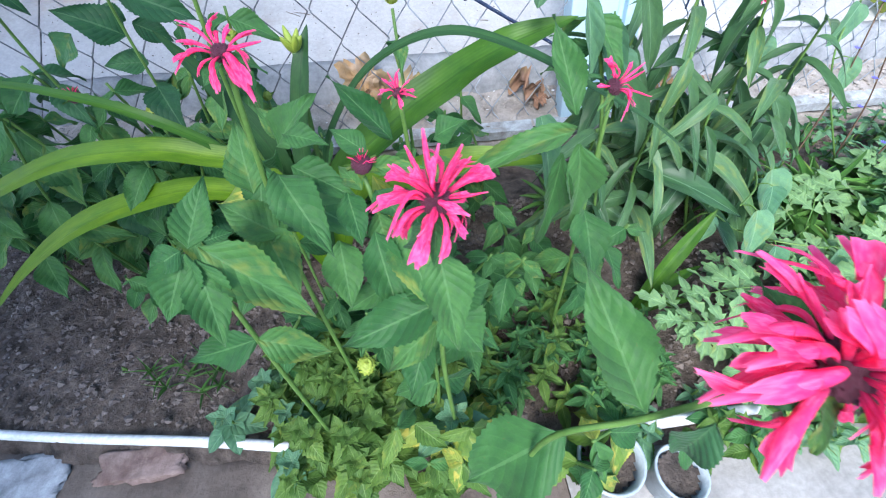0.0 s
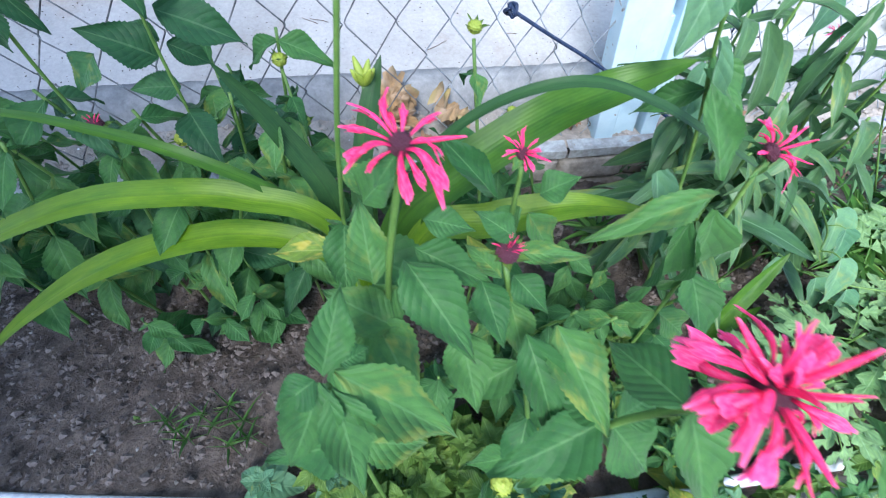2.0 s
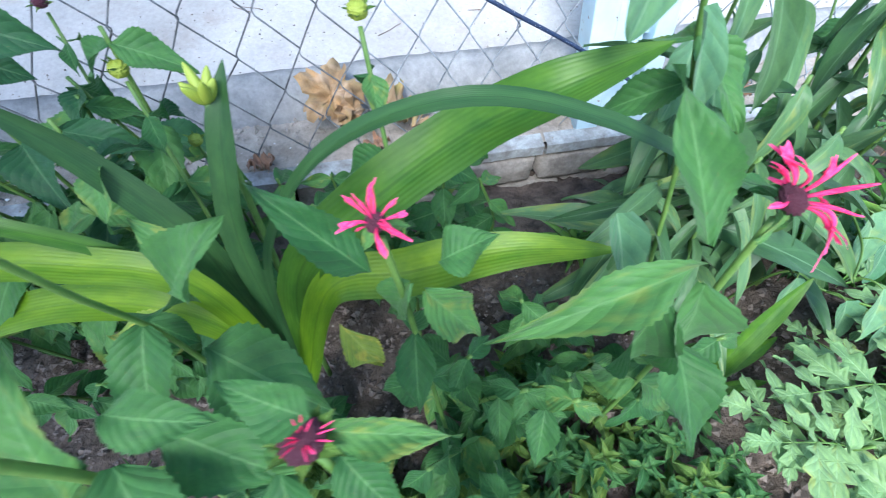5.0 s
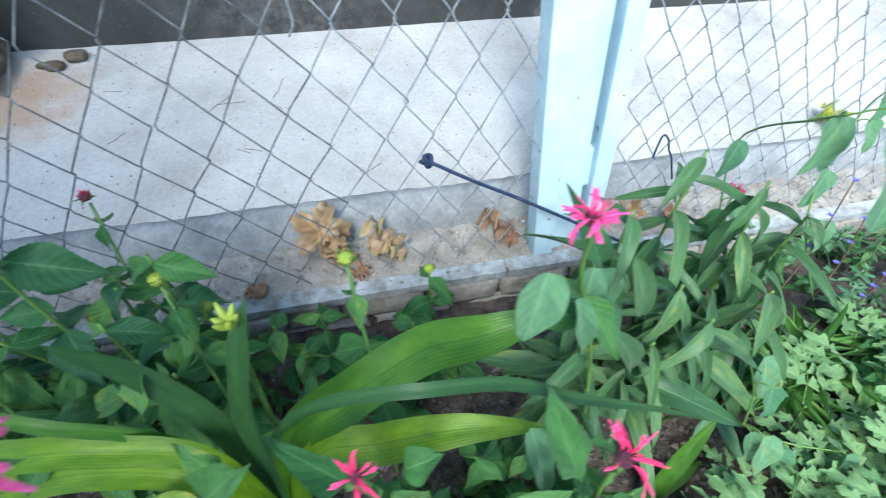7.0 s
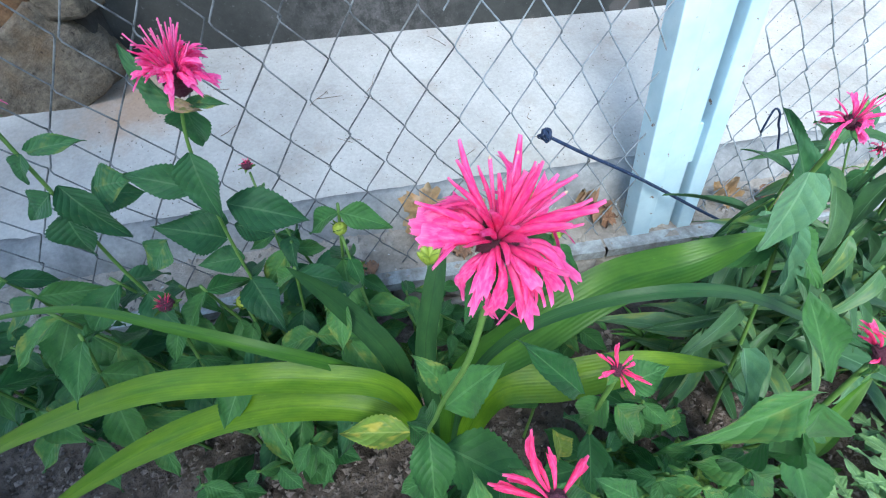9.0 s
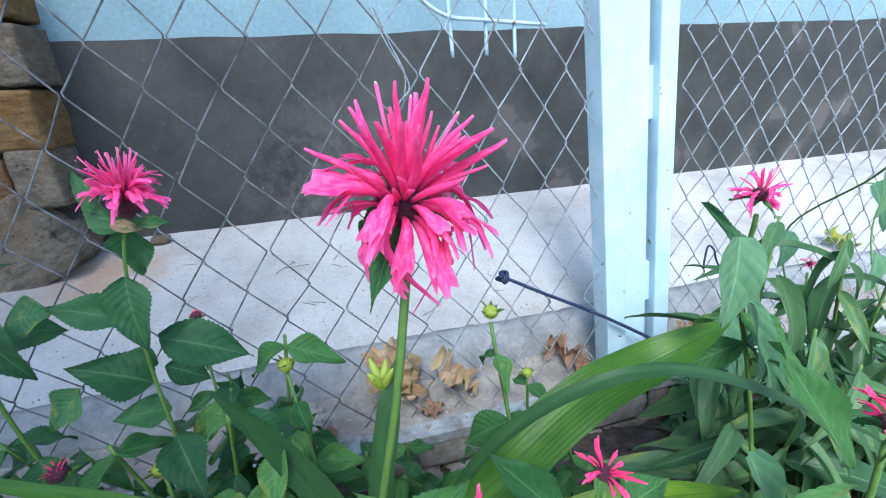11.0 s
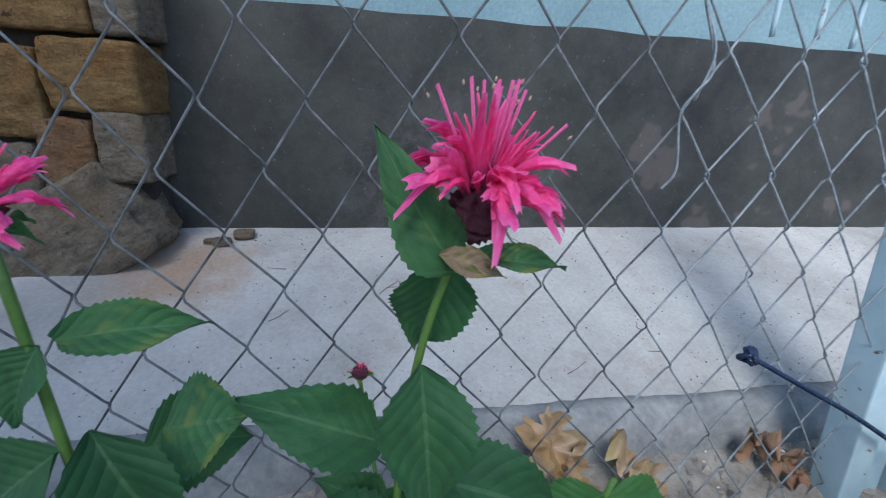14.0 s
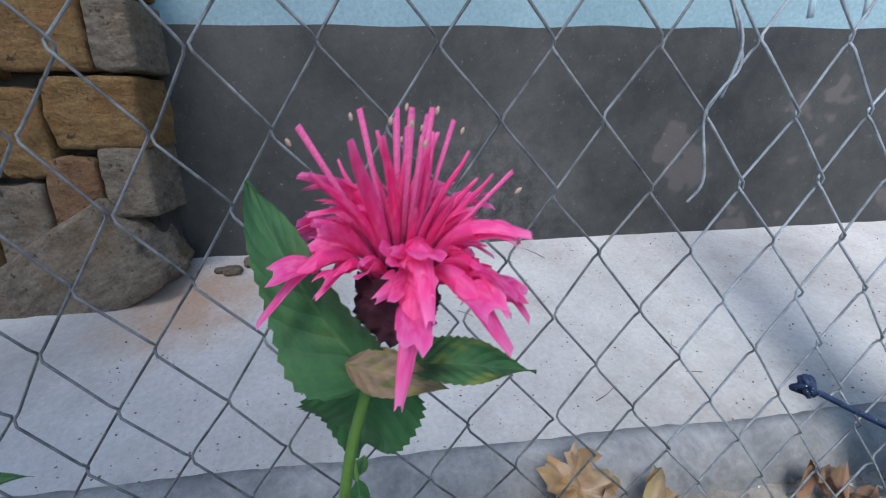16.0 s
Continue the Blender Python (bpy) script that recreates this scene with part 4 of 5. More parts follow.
set_leaf(BALM_D[2], gl, (-0.400, -0.214, 0.259), (-0.401, -0.228, 0.226), 0.030, (0.00, -0.65, 0.75))
set_leaf(BALM_D[0], gl, (-0.399, -0.214, 0.274), (-0.419, -0.220, 0.260), 0.022, (0.00, -0.65, 0.75))
set_leaf(BALM_D[2], gl, (-0.393, -0.195, 0.255), (-0.365, -0.190, 0.256), 0.032, (0.00, -0.65, 0.75))
set_leaf(BALM_D[1], gl, (-0.397, -0.214, 0.302), (-0.405, -0.222, 0.287), 0.014, (0.00, -0.65, 0.75))
set_leaf(BALM_D[0], gl, (-0.369, -0.190, 0.205), (-0.391, -0.200, 0.182), 0.029, (0.00, -0.65, 0.75))
set_leaf(BALM_D[1], gl, (-0.384, -0.200, 0.266), (-0.363, -0.200, 0.268), 0.031, (0.00, -0.65, 0.75))
h = bee_balm("tall bee balm with large bright pink double flower", [(-0.180, -0.380, -0.087), (-0.193, -0.364, 0.143), (-0.188, -0.381, 0.240), (-0.178, -0.398, 0.314), (-0.171, -0.396, 0.355)], (0.2, 0.35), 23, 0.043, radius=0.0013)
flower_head(h, (-0.172, -0.398, 0.363), (0.05, -0.3, 1), 0.0188, 84, PINK, 33, 116, 5, 3, 3, 0.26, 0.4, 16, 0.94)
set_leaf(YELLOW[0], h, (-0.203, -0.346, 0.140), (-0.257, -0.334, 0.137), 0.024, (0.12, -0.35, 1.09))
set_leaf(BALM[0], h, (-0.181, -0.359, 0.198), (-0.155, -0.361, 0.237), 0.030, (-0.00, -0.40, 1.08))
set_leaf(BALM[1], h, (-0.204, -0.356, 0.178), (-0.188, -0.364, 0.154), 0.017, (0.06, -0.35, 1.10))
set_leaf(BALM[2], h, (-0.178, -0.344, 0.191), (-0.190, -0.340, 0.216), 0.018, (0.04, -0.41, 1.06))
c = bee_balm("bee balm with half-spent crimson flower and broad leaves", [(-0.158, -0.447, -0.084), (-0.172, -0.433, 0.143), (-0.171, -0.43, 0.219), (-0.163, -0.436, 0.295)], (0.5,), 24, 0.051, first=0.6)
flower_head(c, (-0.163, -0.437, 0.3), (0.05, -0.3, 1), 0.018, 13, CRIMSON, 37, 100, 58, 0, 3, 0.19, 0.1, 12)
set_leaf(BALM[3], c, (-0.184, -0.366, 0.160), (-0.132, -0.406, 0.162), 0.041, (-0.02, -0.31, 1.13))
set_leaf(BALM[0], c, (-0.177, -0.434, 0.227), (-0.179, -0.416, 0.258), 0.021, (0.09, -0.49, 0.99))
set_leaf(BALM[1], c, (-0.163, -0.430, 0.235), (-0.141, -0.472, 0.225), 0.027, (-0.01, -0.39, 1.08))
set_leaf(BALM[2], c, (-0.179, -0.436, 0.203), (-0.162, -0.476, 0.193), 0.027, (0.05, -0.34, 1.11))
set_leaf(BALM[3], c, (-0.158, -0.421, 0.231), (-0.126, -0.441, 0.226), 0.020, (-0.03, -0.44, 1.04))
set_leaf(BALM[0], c, (-0.170, -0.442, 0.202), (-0.200, -0.429, 0.220), 0.025, (0.10, -0.40, 1.07))
set_leaf(BALM[1], c, (-0.167, -0.425, 0.208), (-0.194, -0.449, 0.198), 0.027, (0.09, -0.39, 1.08))
set_leaf(BALM[2], c, (-0.118, -0.462, 0.220), (-0.110, -0.506, 0.206), 0.021, (-0.13, -0.29, 1.12))
set_leaf(BALM[3], c, (-0.105, -0.461, 0.222), (-0.095, -0.504, 0.212), 0.026, (-0.18, -0.29, 1.11))
set_leaf(BALM[0], c, (-0.140, -0.444, 0.195), (-0.136, -0.479, 0.179), 0.026, (-0.04, -0.33, 1.12))
set_leaf(BALM[1], c, (-0.155, -0.425, 0.254), (-0.136, -0.432, 0.254), 0.014, (-0.02, -0.49, 1.00))
b_ = bee_balm("bee balm with full crimson flower over broad leaves", [(-0.073, -0.494, -0.073), (-0.088, -0.493, 0.111), (-0.090, -0.497, 0.201), (-0.093, -0.512, 0.278)], (0.6, 0.92), 25, 0.051, first=0.2)
flower_head(b_, (-0.093, -0.514, 0.291), (0.1, -0.35, 1), 0.0175, 44, CRIMSON, 35, 125, 15, 0, 3, 0.26, 0.25, 32)
set_leaf(BALM[0], b_, (-0.091, -0.495, 0.202), (-0.140, -0.509, 0.195), 0.026, (0.14, -0.43, 1.03))
set_leaf(BALM[1], b_, (-0.089, -0.496, 0.201), (-0.071, -0.518, 0.186), 0.030, (0.05, -0.43, 1.05))
set_leaf(BALM[2], b_, (-0.091, -0.494, 0.203), (-0.108, -0.479, 0.213), 0.021, (0.10, -0.47, 1.01))
set_leaf(BALM[3], b_, (-0.086, -0.495, 0.203), (-0.064, -0.489, 0.207), 0.021, (0.04, -0.47, 1.02))
a_ = bee_balm("bee balm with crimson flower leaning over the path", [(-0.021, -0.542, -0.067), (-0.041, -0.546, 0.057), (-0.047, -0.554, 0.169), (-0.024, -0.562, 0.213), (0.0, -0.569, 0.262)], (0.3,), 26, 0.043, first=0.8, radius=0.0017)
flower_head(a_, (-0.004, -0.573, 0.283), (0.15, -0.4, 1), 0.028, 78, CRIMSON, 36, 120, 15, 0, 4, 0.28, 0.3, 28)
set_leaf(BALM[0], a_, (-0.028, -0.562, 0.227), (-0.044, -0.524, 0.266), 0.025, (-0.14, -0.40, 1.05))
set_leaf(BALM[1], a_, (-0.030, -0.544, 0.134), (-0.096, -0.557, 0.077), 0.053, (0.02, -0.29, 1.14))
set_leaf(BALM_D[1], a_, (-0.018, -0.574, 0.247), (-0.024, -0.58, 0.218), 0.016, (-0.5, -0.5, 0.8))
set_leaf(BALM_D[0], a_, (-0.008, -0.576, 0.268), (-0.024, -0.570, 0.285), 0.013, (-0.6, -0.4, 0.7), name="bract")
set_leaf(BALM[3], a_, (0.029, -0.557, 0.148), (0.043, -0.569, 0.129), 0.032, (-0.27, -0.23, 1.10))
d = bee_balm("short bee balm with sparse star-shaped crimson flower", [(-0.074, -0.390, -0.073), (-0.092, -0.372, 0.151), (-0.098, -0.376, 0.232)], (0.35, 0.5), 27, 0.038)
flower_head(d, (-0.099, -0.376, 0.240), (0.0, -0.5, 1), 0.0127, 14, CRIMSON, 37, 105, 15, 0, 3, 0.24, 0.3, 24)
set_leaf(BALM[0], d, (-0.106, -0.368, 0.202), (-0.138, -0.355, 0.243), 0.020, (-0.12, -0.39, 1.07))
set_leaf(BALM[1], d, (-0.078, -0.366, 0.199), (-0.060, -0.369, 0.215), 0.023, (-0.22, -0.36, 1.06))
set_leaf(BALM[2], d, (-0.091, -0.372, 0.196), (-0.109, -0.374, 0.166), 0.022, (-0.15, -0.34, 1.09))
set_leaf(BALM[3], d, (-0.086, -0.374, 0.192), (-0.059, -0.386, 0.153), 0.024, (-0.19, -0.32, 1.09))
set_leaf(YELLOW[1], d, (-0.121, -0.377, 0.180), (-0.107, -0.388, 0.137), 0.017, (-0.11, -0.31, 1.12))
e = bee_balm("bee balm with sparse crimson flower among lance leaves", [(0.044, -0.395, -0.059), (0.030, -0.398, 0.121), (0.022, -0.395, 0.236)], (0.4, 0.6), 28, 0.051)
flower_head(e, (0.022, -0.395, 0.245), (0.7, -0.3, 0.7), 0.0165, 12, CRIMSON, 38, 100, 20, 0, 4, 0.28, 0.25, 24)
set_leaf(BALM[0], e, (0.003, -0.396, 0.229), (-0.010, -0.370, 0.276), 0.021, (0.00, -0.80, 0.50))
set_leaf(BALM[1], e, (0.004, -0.398, 0.219), (-0.068, -0.412, 0.214), 0.020, (0.00, -0.50, 0.85))
set_leaf(BALM[2], e, (0.008, -0.400, 0.211), (0.024, -0.428, 0.137), 0.029, (0.00, -0.50, 0.85))
set_leaf(BALM[3], e, (0.000, -0.398, 0.203), (-0.004, -0.415, 0.118), 0.019, (0.00, -0.50, 0.85))
j = bee_balm("bee balm with pink flower among lance-leaved stems", [(0.114, -0.320, -0.049), (0.073, -0.304, 0.162), (0.038, -0.306, 0.259), (0.023, -0.317, 0.313)], (0.5, 0.6), 29, 0.043)
flower_head(j, (0.019, -0.320, 0.325), (0.1, -0.2, 1), 0.0127, 26, PINK, 39, 112, 8, 2, 3, 0.3, 0.3, 24)
set_leaf(HEART[0], j, (-0.004, -0.333, 0.310), (-0.012, -0.347, 0.268), 0.025, (-0.10, -0.80, 0.60))
set_leaf(HEART[1], j, (-0.004, -0.361, 0.205), (0.010, -0.393, 0.151), 0.019, (-0.04, -0.29, 1.13))
set_leaf(HEART[0], j, (0.027, -0.320, 0.264), (0.045, -0.336, 0.209), 0.015, (-0.11, -0.42, 1.05))
set_leaf(HEART[1], j, (0.055, -0.303, 0.240), (0.081, -0.324, 0.172), 0.020, (-0.36, -0.41, 0.94))
set_leaf(BALM_D[0], j, (0.053, -0.299, 0.263), (0.029, -0.286, 0.311), 0.017, (-0.38, -0.48, 0.84))
set_leaf(LANCE[0], j, (0.079, -0.295, 0.260), (0.103, -0.321, 0.199), 0.017, (-0.39, -0.40, 0.92))
set_leaf(LANCE[1], j, (0.075, -0.309, 0.201), (0.128, -0.346, 0.136), 0.021, (-0.36, -0.33, 1.00))
j2 = bee_balm("bee balm with small crimson flower by the netting", [(0.266, -0.248, -0.032), (0.254, -0.211, 0.118), (0.270, -0.188, 0.184)], (0.5, 0.7, 0.9), 30, 0.047)
flower_head(j2, (0.271, -0.187, 0.193), (0.1, -0.3, 1), 0.0095, 14, CRIMSON, 40, 100, 20, 0, 3, 0.28, 0.2)
shoot = bee_balm("broad-leaved bee balm shoot with budding tip", [(-0.190, -0.480, -0.088), (-0.196, -0.474, 0.093), (-0.196, -0.473, 0.223)], (0.7,), 41, 0.051)
bud(shoot, (-0.131, -0.506, 0.166), (0, -0.2, 1), 0.009, 42)
set_leaf(BALM[0], shoot, (-0.196, -0.474, 0.236), (-0.186, -0.453, 0.257), 0.018, (0.35, -0.49, 0.86))
set_leaf(BALM[1], shoot, (-0.198, -0.476, 0.237), (-0.211, -0.484, 0.236), 0.015, (0.38, -0.44, 0.89))
set_leaf(BALM[2], shoot, (-0.197, -0.476, 0.235), (-0.206, -0.502, 0.222), 0.023, (0.37, -0.42, 0.92))
set_leaf(BALM[3], shoot, (-0.192, -0.473, 0.235), (-0.147, -0.496, 0.204), 0.026, (0.29, -0.45, 0.95))
set_leaf(BALM[0], shoot, (-0.193, -0.478, 0.233), (-0.185, -0.509, 0.207), 0.021, (0.34, -0.41, 0.95))
set_leaf(BALM[1], shoot, (-0.190, -0.471, 0.236), (-0.179, -0.467, 0.236), 0.012, (0.33, -0.47, 0.90))

# budding stems
for label, at, root, seed, stock, size in (
        ("bee balm stem with small opening crimson bud", (-0.381, -0.220, 0.165), (-0.381, -0.239), 51, CRIMSON, 0.0112),
        ("bee balm stem with opening dark crimson bud", (-0.121, -0.433, 0.238), (-0.093, -0.471), 52, CRIMSON, 0.0096),
        ("bee balm stem with tight green bud by the netting", (-0.095, -0.241, 0.238), (-0.087, -0.292), 53, None, 0.0096),
        ("bee balm stem with tight pale green bud", (-0.238, -0.197, 0.198), (-0.217, -0.251), 54, None, 0.0104),
        ("bee balm stem with green bud tipped with red", (-0.333, -0.065, 0.185), (-0.311, -0.133), 55, CRIMSON, 0.0096),
        ("bee balm stem with round green bud in low growth", (-0.334, -0.203, 0.135), (-0.317, -0.232), 56, None, 0.0120)):
    p = Vector(at)
    plant = bee_balm(label, [(root[0], root[1], 0.0), (root[0], root[1], (soil_z(root[0], root[1]) + p.z) / 2), p - Vector((0, 0, 0.008))], (0.4, 0.6, 0.78, 0.93), seed, 0.042, stock=BALM)
    bud(plant, p, (0.05, -0.15, 1), size, seed, stock)
    if seed == 52:
        set_leaf(BALM[0], plant, (-0.131, -0.435, 0.222), (-0.125, -0.463, 0.212), 0.018, (-0.09, -0.37, 1.09))
        set_leaf(BALM[1], plant, (-0.116, -0.434, 0.221), (-0.104, -0.452, 0.217), 0.017, (-0.14, -0.38, 1.07))
        set_leaf(BALM[2], plant, (-0.123, -0.437, 0.225), (-0.136, -0.420, 0.233), 0.012, (-0.08, -0.43, 1.05))
        set_leaf(BALM[3], plant, (-0.118, -0.430, 0.243), (-0.133, -0.425, 0.256), 0.014, (0.00, -0.50, 0.85))
        set_leaf(BALM[0], plant, (-0.119, -0.430, 0.233), (-0.087, -0.440, 0.239), 0.011, (0.00, -0.50, 0.85))

# leafy shoots without flowers: x and y range, height range, leaf length, how many
rnd = random.Random(77)
for x0, x1, y0, y1, z0, z1, leaf, stock, count in (
        (-0.62, -0.22, -0.2, -0.06, 0.0, 0.19, 0.07, BALM + BALM_D[:2], 34), (-0.4, -0.24, -0.26, -0.2, -0.08, 0.02, 0.05, BALM, 3), (-0.2, 0.02, -0.16, -0.06, -0.06, 0.08, 0.05, BALM, 9), (-0.2, 0.02, -0.36, -0.26, -0.06, 0.05, 0.05, BALM, 8),
        (-0.07, 0.13, -0.47, -0.41, -0.11, -0.04, 0.05, [YELLOW[0], PALE[0], PALE[1], BALM[0]], 11), (0.0, 0.14, -0.32, -0.18, -0.08, 0.03, 0.045, BALM, 7)):
    for i in range(count):
        x, y = bed(rnd.uniform(x0, x1), rnd.uniform(y0, y1))
        top = soil_z(x, y) + 0.92 * (0.165 + rnd.uniform(z0, z1))
        bee_balm("leafy bee balm shoot without flower", [(x, y, 0.0), (x + rnd.uniform(-0.02, 0.02), y - 0.01, (soil_z(x, y) + top) / 2), (x + rnd.uniform(-0.03, 0.03), y - 0.03, top)], (0.3, 0.45, 0.6, 0.78, 0.97), rnd.randint(100, 9999), 0.85 * leaf, stock=stock, first=rnd.uniform(0, 3))

# shoots standing just before the netting
for k, (x, y, top, budding) in enumerate(((-0.236, -0.165, 0.112, 1), (-0.272, -0.16, 0.075, 0), (-0.192, -0.16, 0.062, 0), (-0.022, -0.15, 0.098, 1), (-0.045, -0.165, 0.05, 0), (-0.15, -0.13, 0.03, 0))):
    plant = bee_balm("leafy bee balm shoot standing before the netting", [(x + 0.01, y - 0.01, 0.0), (x + 0.004, y, (soil_z(x, y) + top) / 2), (x, y, top)], (0.5, 0.72, 0.95), 1500 + k, 0.046, first=0.7 * k, tilt=-0.1)
    if budding:
        bud(plant, (x, y, top + 0.006), (0.05, -0.15, 1), 0.0095, 1520 + k)

# ---------------------------------------------------------------- strap-leaved lily
lily = thing("strap_leaved_lily", "lily clump with long arching strap leaves and a green bud", "lily", (-0.178, -0.33, soil_z(-0.178)))
for k, (points, width, material) in enumerate((
        ([(-0.186, -0.326, 0.021), (-0.210, -0.311, 0.128), (-0.265, -0.301, 0.153), (-0.319, -0.294, 0.157), (-0.407, -0.275, 0.133), (-0.555, -0.257, 0.060), (-0.667, -0.248, -0.020)], 0.0216, LILY_BRIGHT),
        ([(-0.186, -0.326, 0.021), (-0.216, -0.318, 0.103), (-0.273, -0.302, 0.116), (-0.342, -0.288, 0.097), (-0.419, -0.287, 0.068), (-0.519, -0.283, 0.001), (-0.639, -0.275, -0.100)], 0.0232, LILY_BRIGHT),
        ([(-0.186, -0.326, 0.021), (-0.202, -0.308, 0.108), (-0.244, -0.295, 0.148), (-0.290, -0.291, 0.183), (-0.348, -0.270, 0.194), (-0.442, -0.229, 0.187), (-0.572, -0.206, 0.158)], 0.0088, LILY_GREEN),
        ([(-0.177, -0.323, 0.022), (-0.159, -0.301, 0.107), (-0.108, -0.304, 0.167), (-0.056, -0.298, 0.200), (-0.017, -0.313, 0.232), (0.029, -0.312, 0.247)], 0.0335, LILY_GREEN),
        ([(-0.178, -0.332, 0.023), (-0.163, -0.327, 0.145), (-0.140, -0.328, 0.201), (-0.107, -0.340, 0.243), (-0.065, -0.352, 0.262), (-0.018, -0.351, 0.246), (0.024, -0.359, 0.225), (0.085, -0.363, 0.189), (0.160, -0.364, 0.128)], 0.0072, LILY_DARK),
        ([(-0.177, -0.333, 0.014), (-0.140, -0.320, 0.115), (-0.090, -0.327, 0.133), (-0.034, -0.335, 0.150), (0.024, -0.345, 0.149)], 0.0272, LILY_BRIGHT),
        ([(-0.186, -0.322, 0.021), (-0.203, -0.294, 0.086), (-0.212, -0.283, 0.138), (-0.239, -0.271, 0.191), (-0.263, -0.273, 0.240)], 0.0192, LILY_DARK),
        ([(-0.181, -0.318, 0.021), (-0.186, -0.291, 0.130), (-0.173, -0.270, 0.196), (-0.161, -0.253, 0.228)], 0.0160, LILY_DARK))):
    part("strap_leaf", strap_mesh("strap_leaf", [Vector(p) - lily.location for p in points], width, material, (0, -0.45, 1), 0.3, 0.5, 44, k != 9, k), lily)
part("flower_stalk", tube_mesh("flower_stalk", [(0.0, 0.03, 0.02), (0.0, 0.05, 0.16), (0.004, 0.069, 0.302)], 0.0026, STEM, 7, 16, 0.8), lily)
bm = bmesh.new()
bmesh.ops.create_uvsphere(bm, u_segments=10, v_segments=10, radius=1.0)
for v in bm.verts:
    v.co = Vector((v.co.x * (1 - 0.35 * v.co.z), v.co.y * (1 - 0.35 * v.co.z), v.co.z + 1))
POD = finish(bm, "lily_bud", PALE_BUD)
for a in range(6):
    out = Vector((math.cos(a * 1.05), math.sin(a * 1.05), 1.5)).normalized()
    turn = out.to_track_quat("Z", "Y").to_matrix().to_4x4()
    part("lily_bud", POD, lily, Matrix.Translation((0.004, 0.069, 0.298)) @ turn @ Matrix.Diagonal((0.0029, 0.0029, 0.0072 + 0.0013 * (a % 3), 1)))

# ---------------------------------------------------------------- growth on the sunny side of the bed
rnd = random.Random(5)


def lance_plant(label, root, top, seed, leaf=0.08, count=22):
    """An upright stem ringed from foot to tip by narrow drooping leaves."""
    r = random.Random(seed)
    root, top = Vector(root), Vector(top)
    plant = thing("lance_leaved_plant", label, "garden plant", root, "lance-leaved plants")
    points = [root, root.lerp(top, 0.5) + Vector((r.uniform(-0.015, 0.015), 0.01, 0)), top]
    part("stem", tube_mesh("stem", [p - root for p in points], 0.0022, STEM, 6, 16, 0.6), plant)
    line = spline(points, 100)
    for i in range(count):
        s = 0.25 + 0.75 * (i + 0.5) / count
        a = i * 2.39996 + r.uniform(-0.3, 0.3)
        size = leaf * r.uniform(0.75, 1.15) * (1.1 - 0.45 * max(0, s - 0.6) / 0.4)
        out = Vector((math.cos(a), math.sin(a), r.uniform(-1.5, 0.3) + 1.2 * max(0, s - 0.75)))
        set_leaf(r.choice(LANCE), plant, line[int(s * 100)], line[int(s * 100)] + out.normalized() * size, size * r.uniform(0.17, 0.3), (0, -0.3, 1), r.uniform(-0.6, 0.6))
    return plant


for k, (x, y, tx, ty, tz) in enumerate(((0.169, -0.253, 0.114, -0.240, 0.242), (0.212, -0.240, 0.192, -0.204, 0.259), (0.258, -0.263, 0.228, -0.238, 0.249), (0.180, -0.299, 0.124, -0.307, 0.163), (0.241, -0.297, 0.173, -0.303, 0.174), (0.335, -0.243, 0.311, -0.232, 0.194),
                                        (0.135, -0.276, 0.083, -0.289, 0.133), (0.215, -0.276, 0.148, -0.283, 0.198), (0.295, -0.284, 0.241, -0.288, 0.172))):
    lance_plant("leafy upright stem of narrow glossy green leaves", (x, y, soil_z(x, y)), (tx, ty, tz), 200 + k, 0.08, 21)


def rosette(label, at, radius, count, stock, seed, tiers=3, name="leafy_seedling", category="seedling", group="seedlings", wide=0.45):
    """A small leafy shoot: crossed tiers of leaves narrowing to the tip."""
    r = random.Random(seed)
    at = Vector((*bed(at[0], at[1]), 0.0)) + Vector((0, 0, at[2]))
    foot = soil_z(at.x, at.y)
    at.z = foot + 0.92 * (at.z + 0.165)
    plant = thing(name, label, category, (at.x, at.y, foot), group)
    part("stem", tube_mesh("stem", [Vector((0, 0, 0)), Vector((0.002, 0, (at.z - foot) / 2)), Vector((0, 0, at.z - foot))], 0.0014, STEM, 5, 6, 0.7), plant)
    for k in range(tiers):
        f = k / max(1, tiers - 1)
        for i in range(count):
            a = 2 * math.pi * i / count + k * math.pi / count + r.uniform(-0.2, 0.2)
            base = at + Vector((0, 0, -0.018 * (1 - f) * tiers / 2))
            out = Vector((math.cos(a), math.sin(a), -0.1 + 0.9 * f)).normalized()
            size = 0.87 * radius * (1.0 - 0.55 * f) * r.uniform(0.85, 1.15)
            set_leaf(r.choice(stock), plant, base, base + out * size, size * wide, (0, 0, 1), r.uniform(-0.3, 0.3))
    return plant


for k in range(30):
    x, y = rnd.uniform(0.0, 0.15), rnd.uniform(-0.43, -0.25)
    rosette("low green seedling with crossed pointed leaves", (x, y, rnd.uniform(-0.135, -0.09)), rnd.uniform(0.024, 0.034), 4, BALM if k % 3 else PALE, 300 + k)


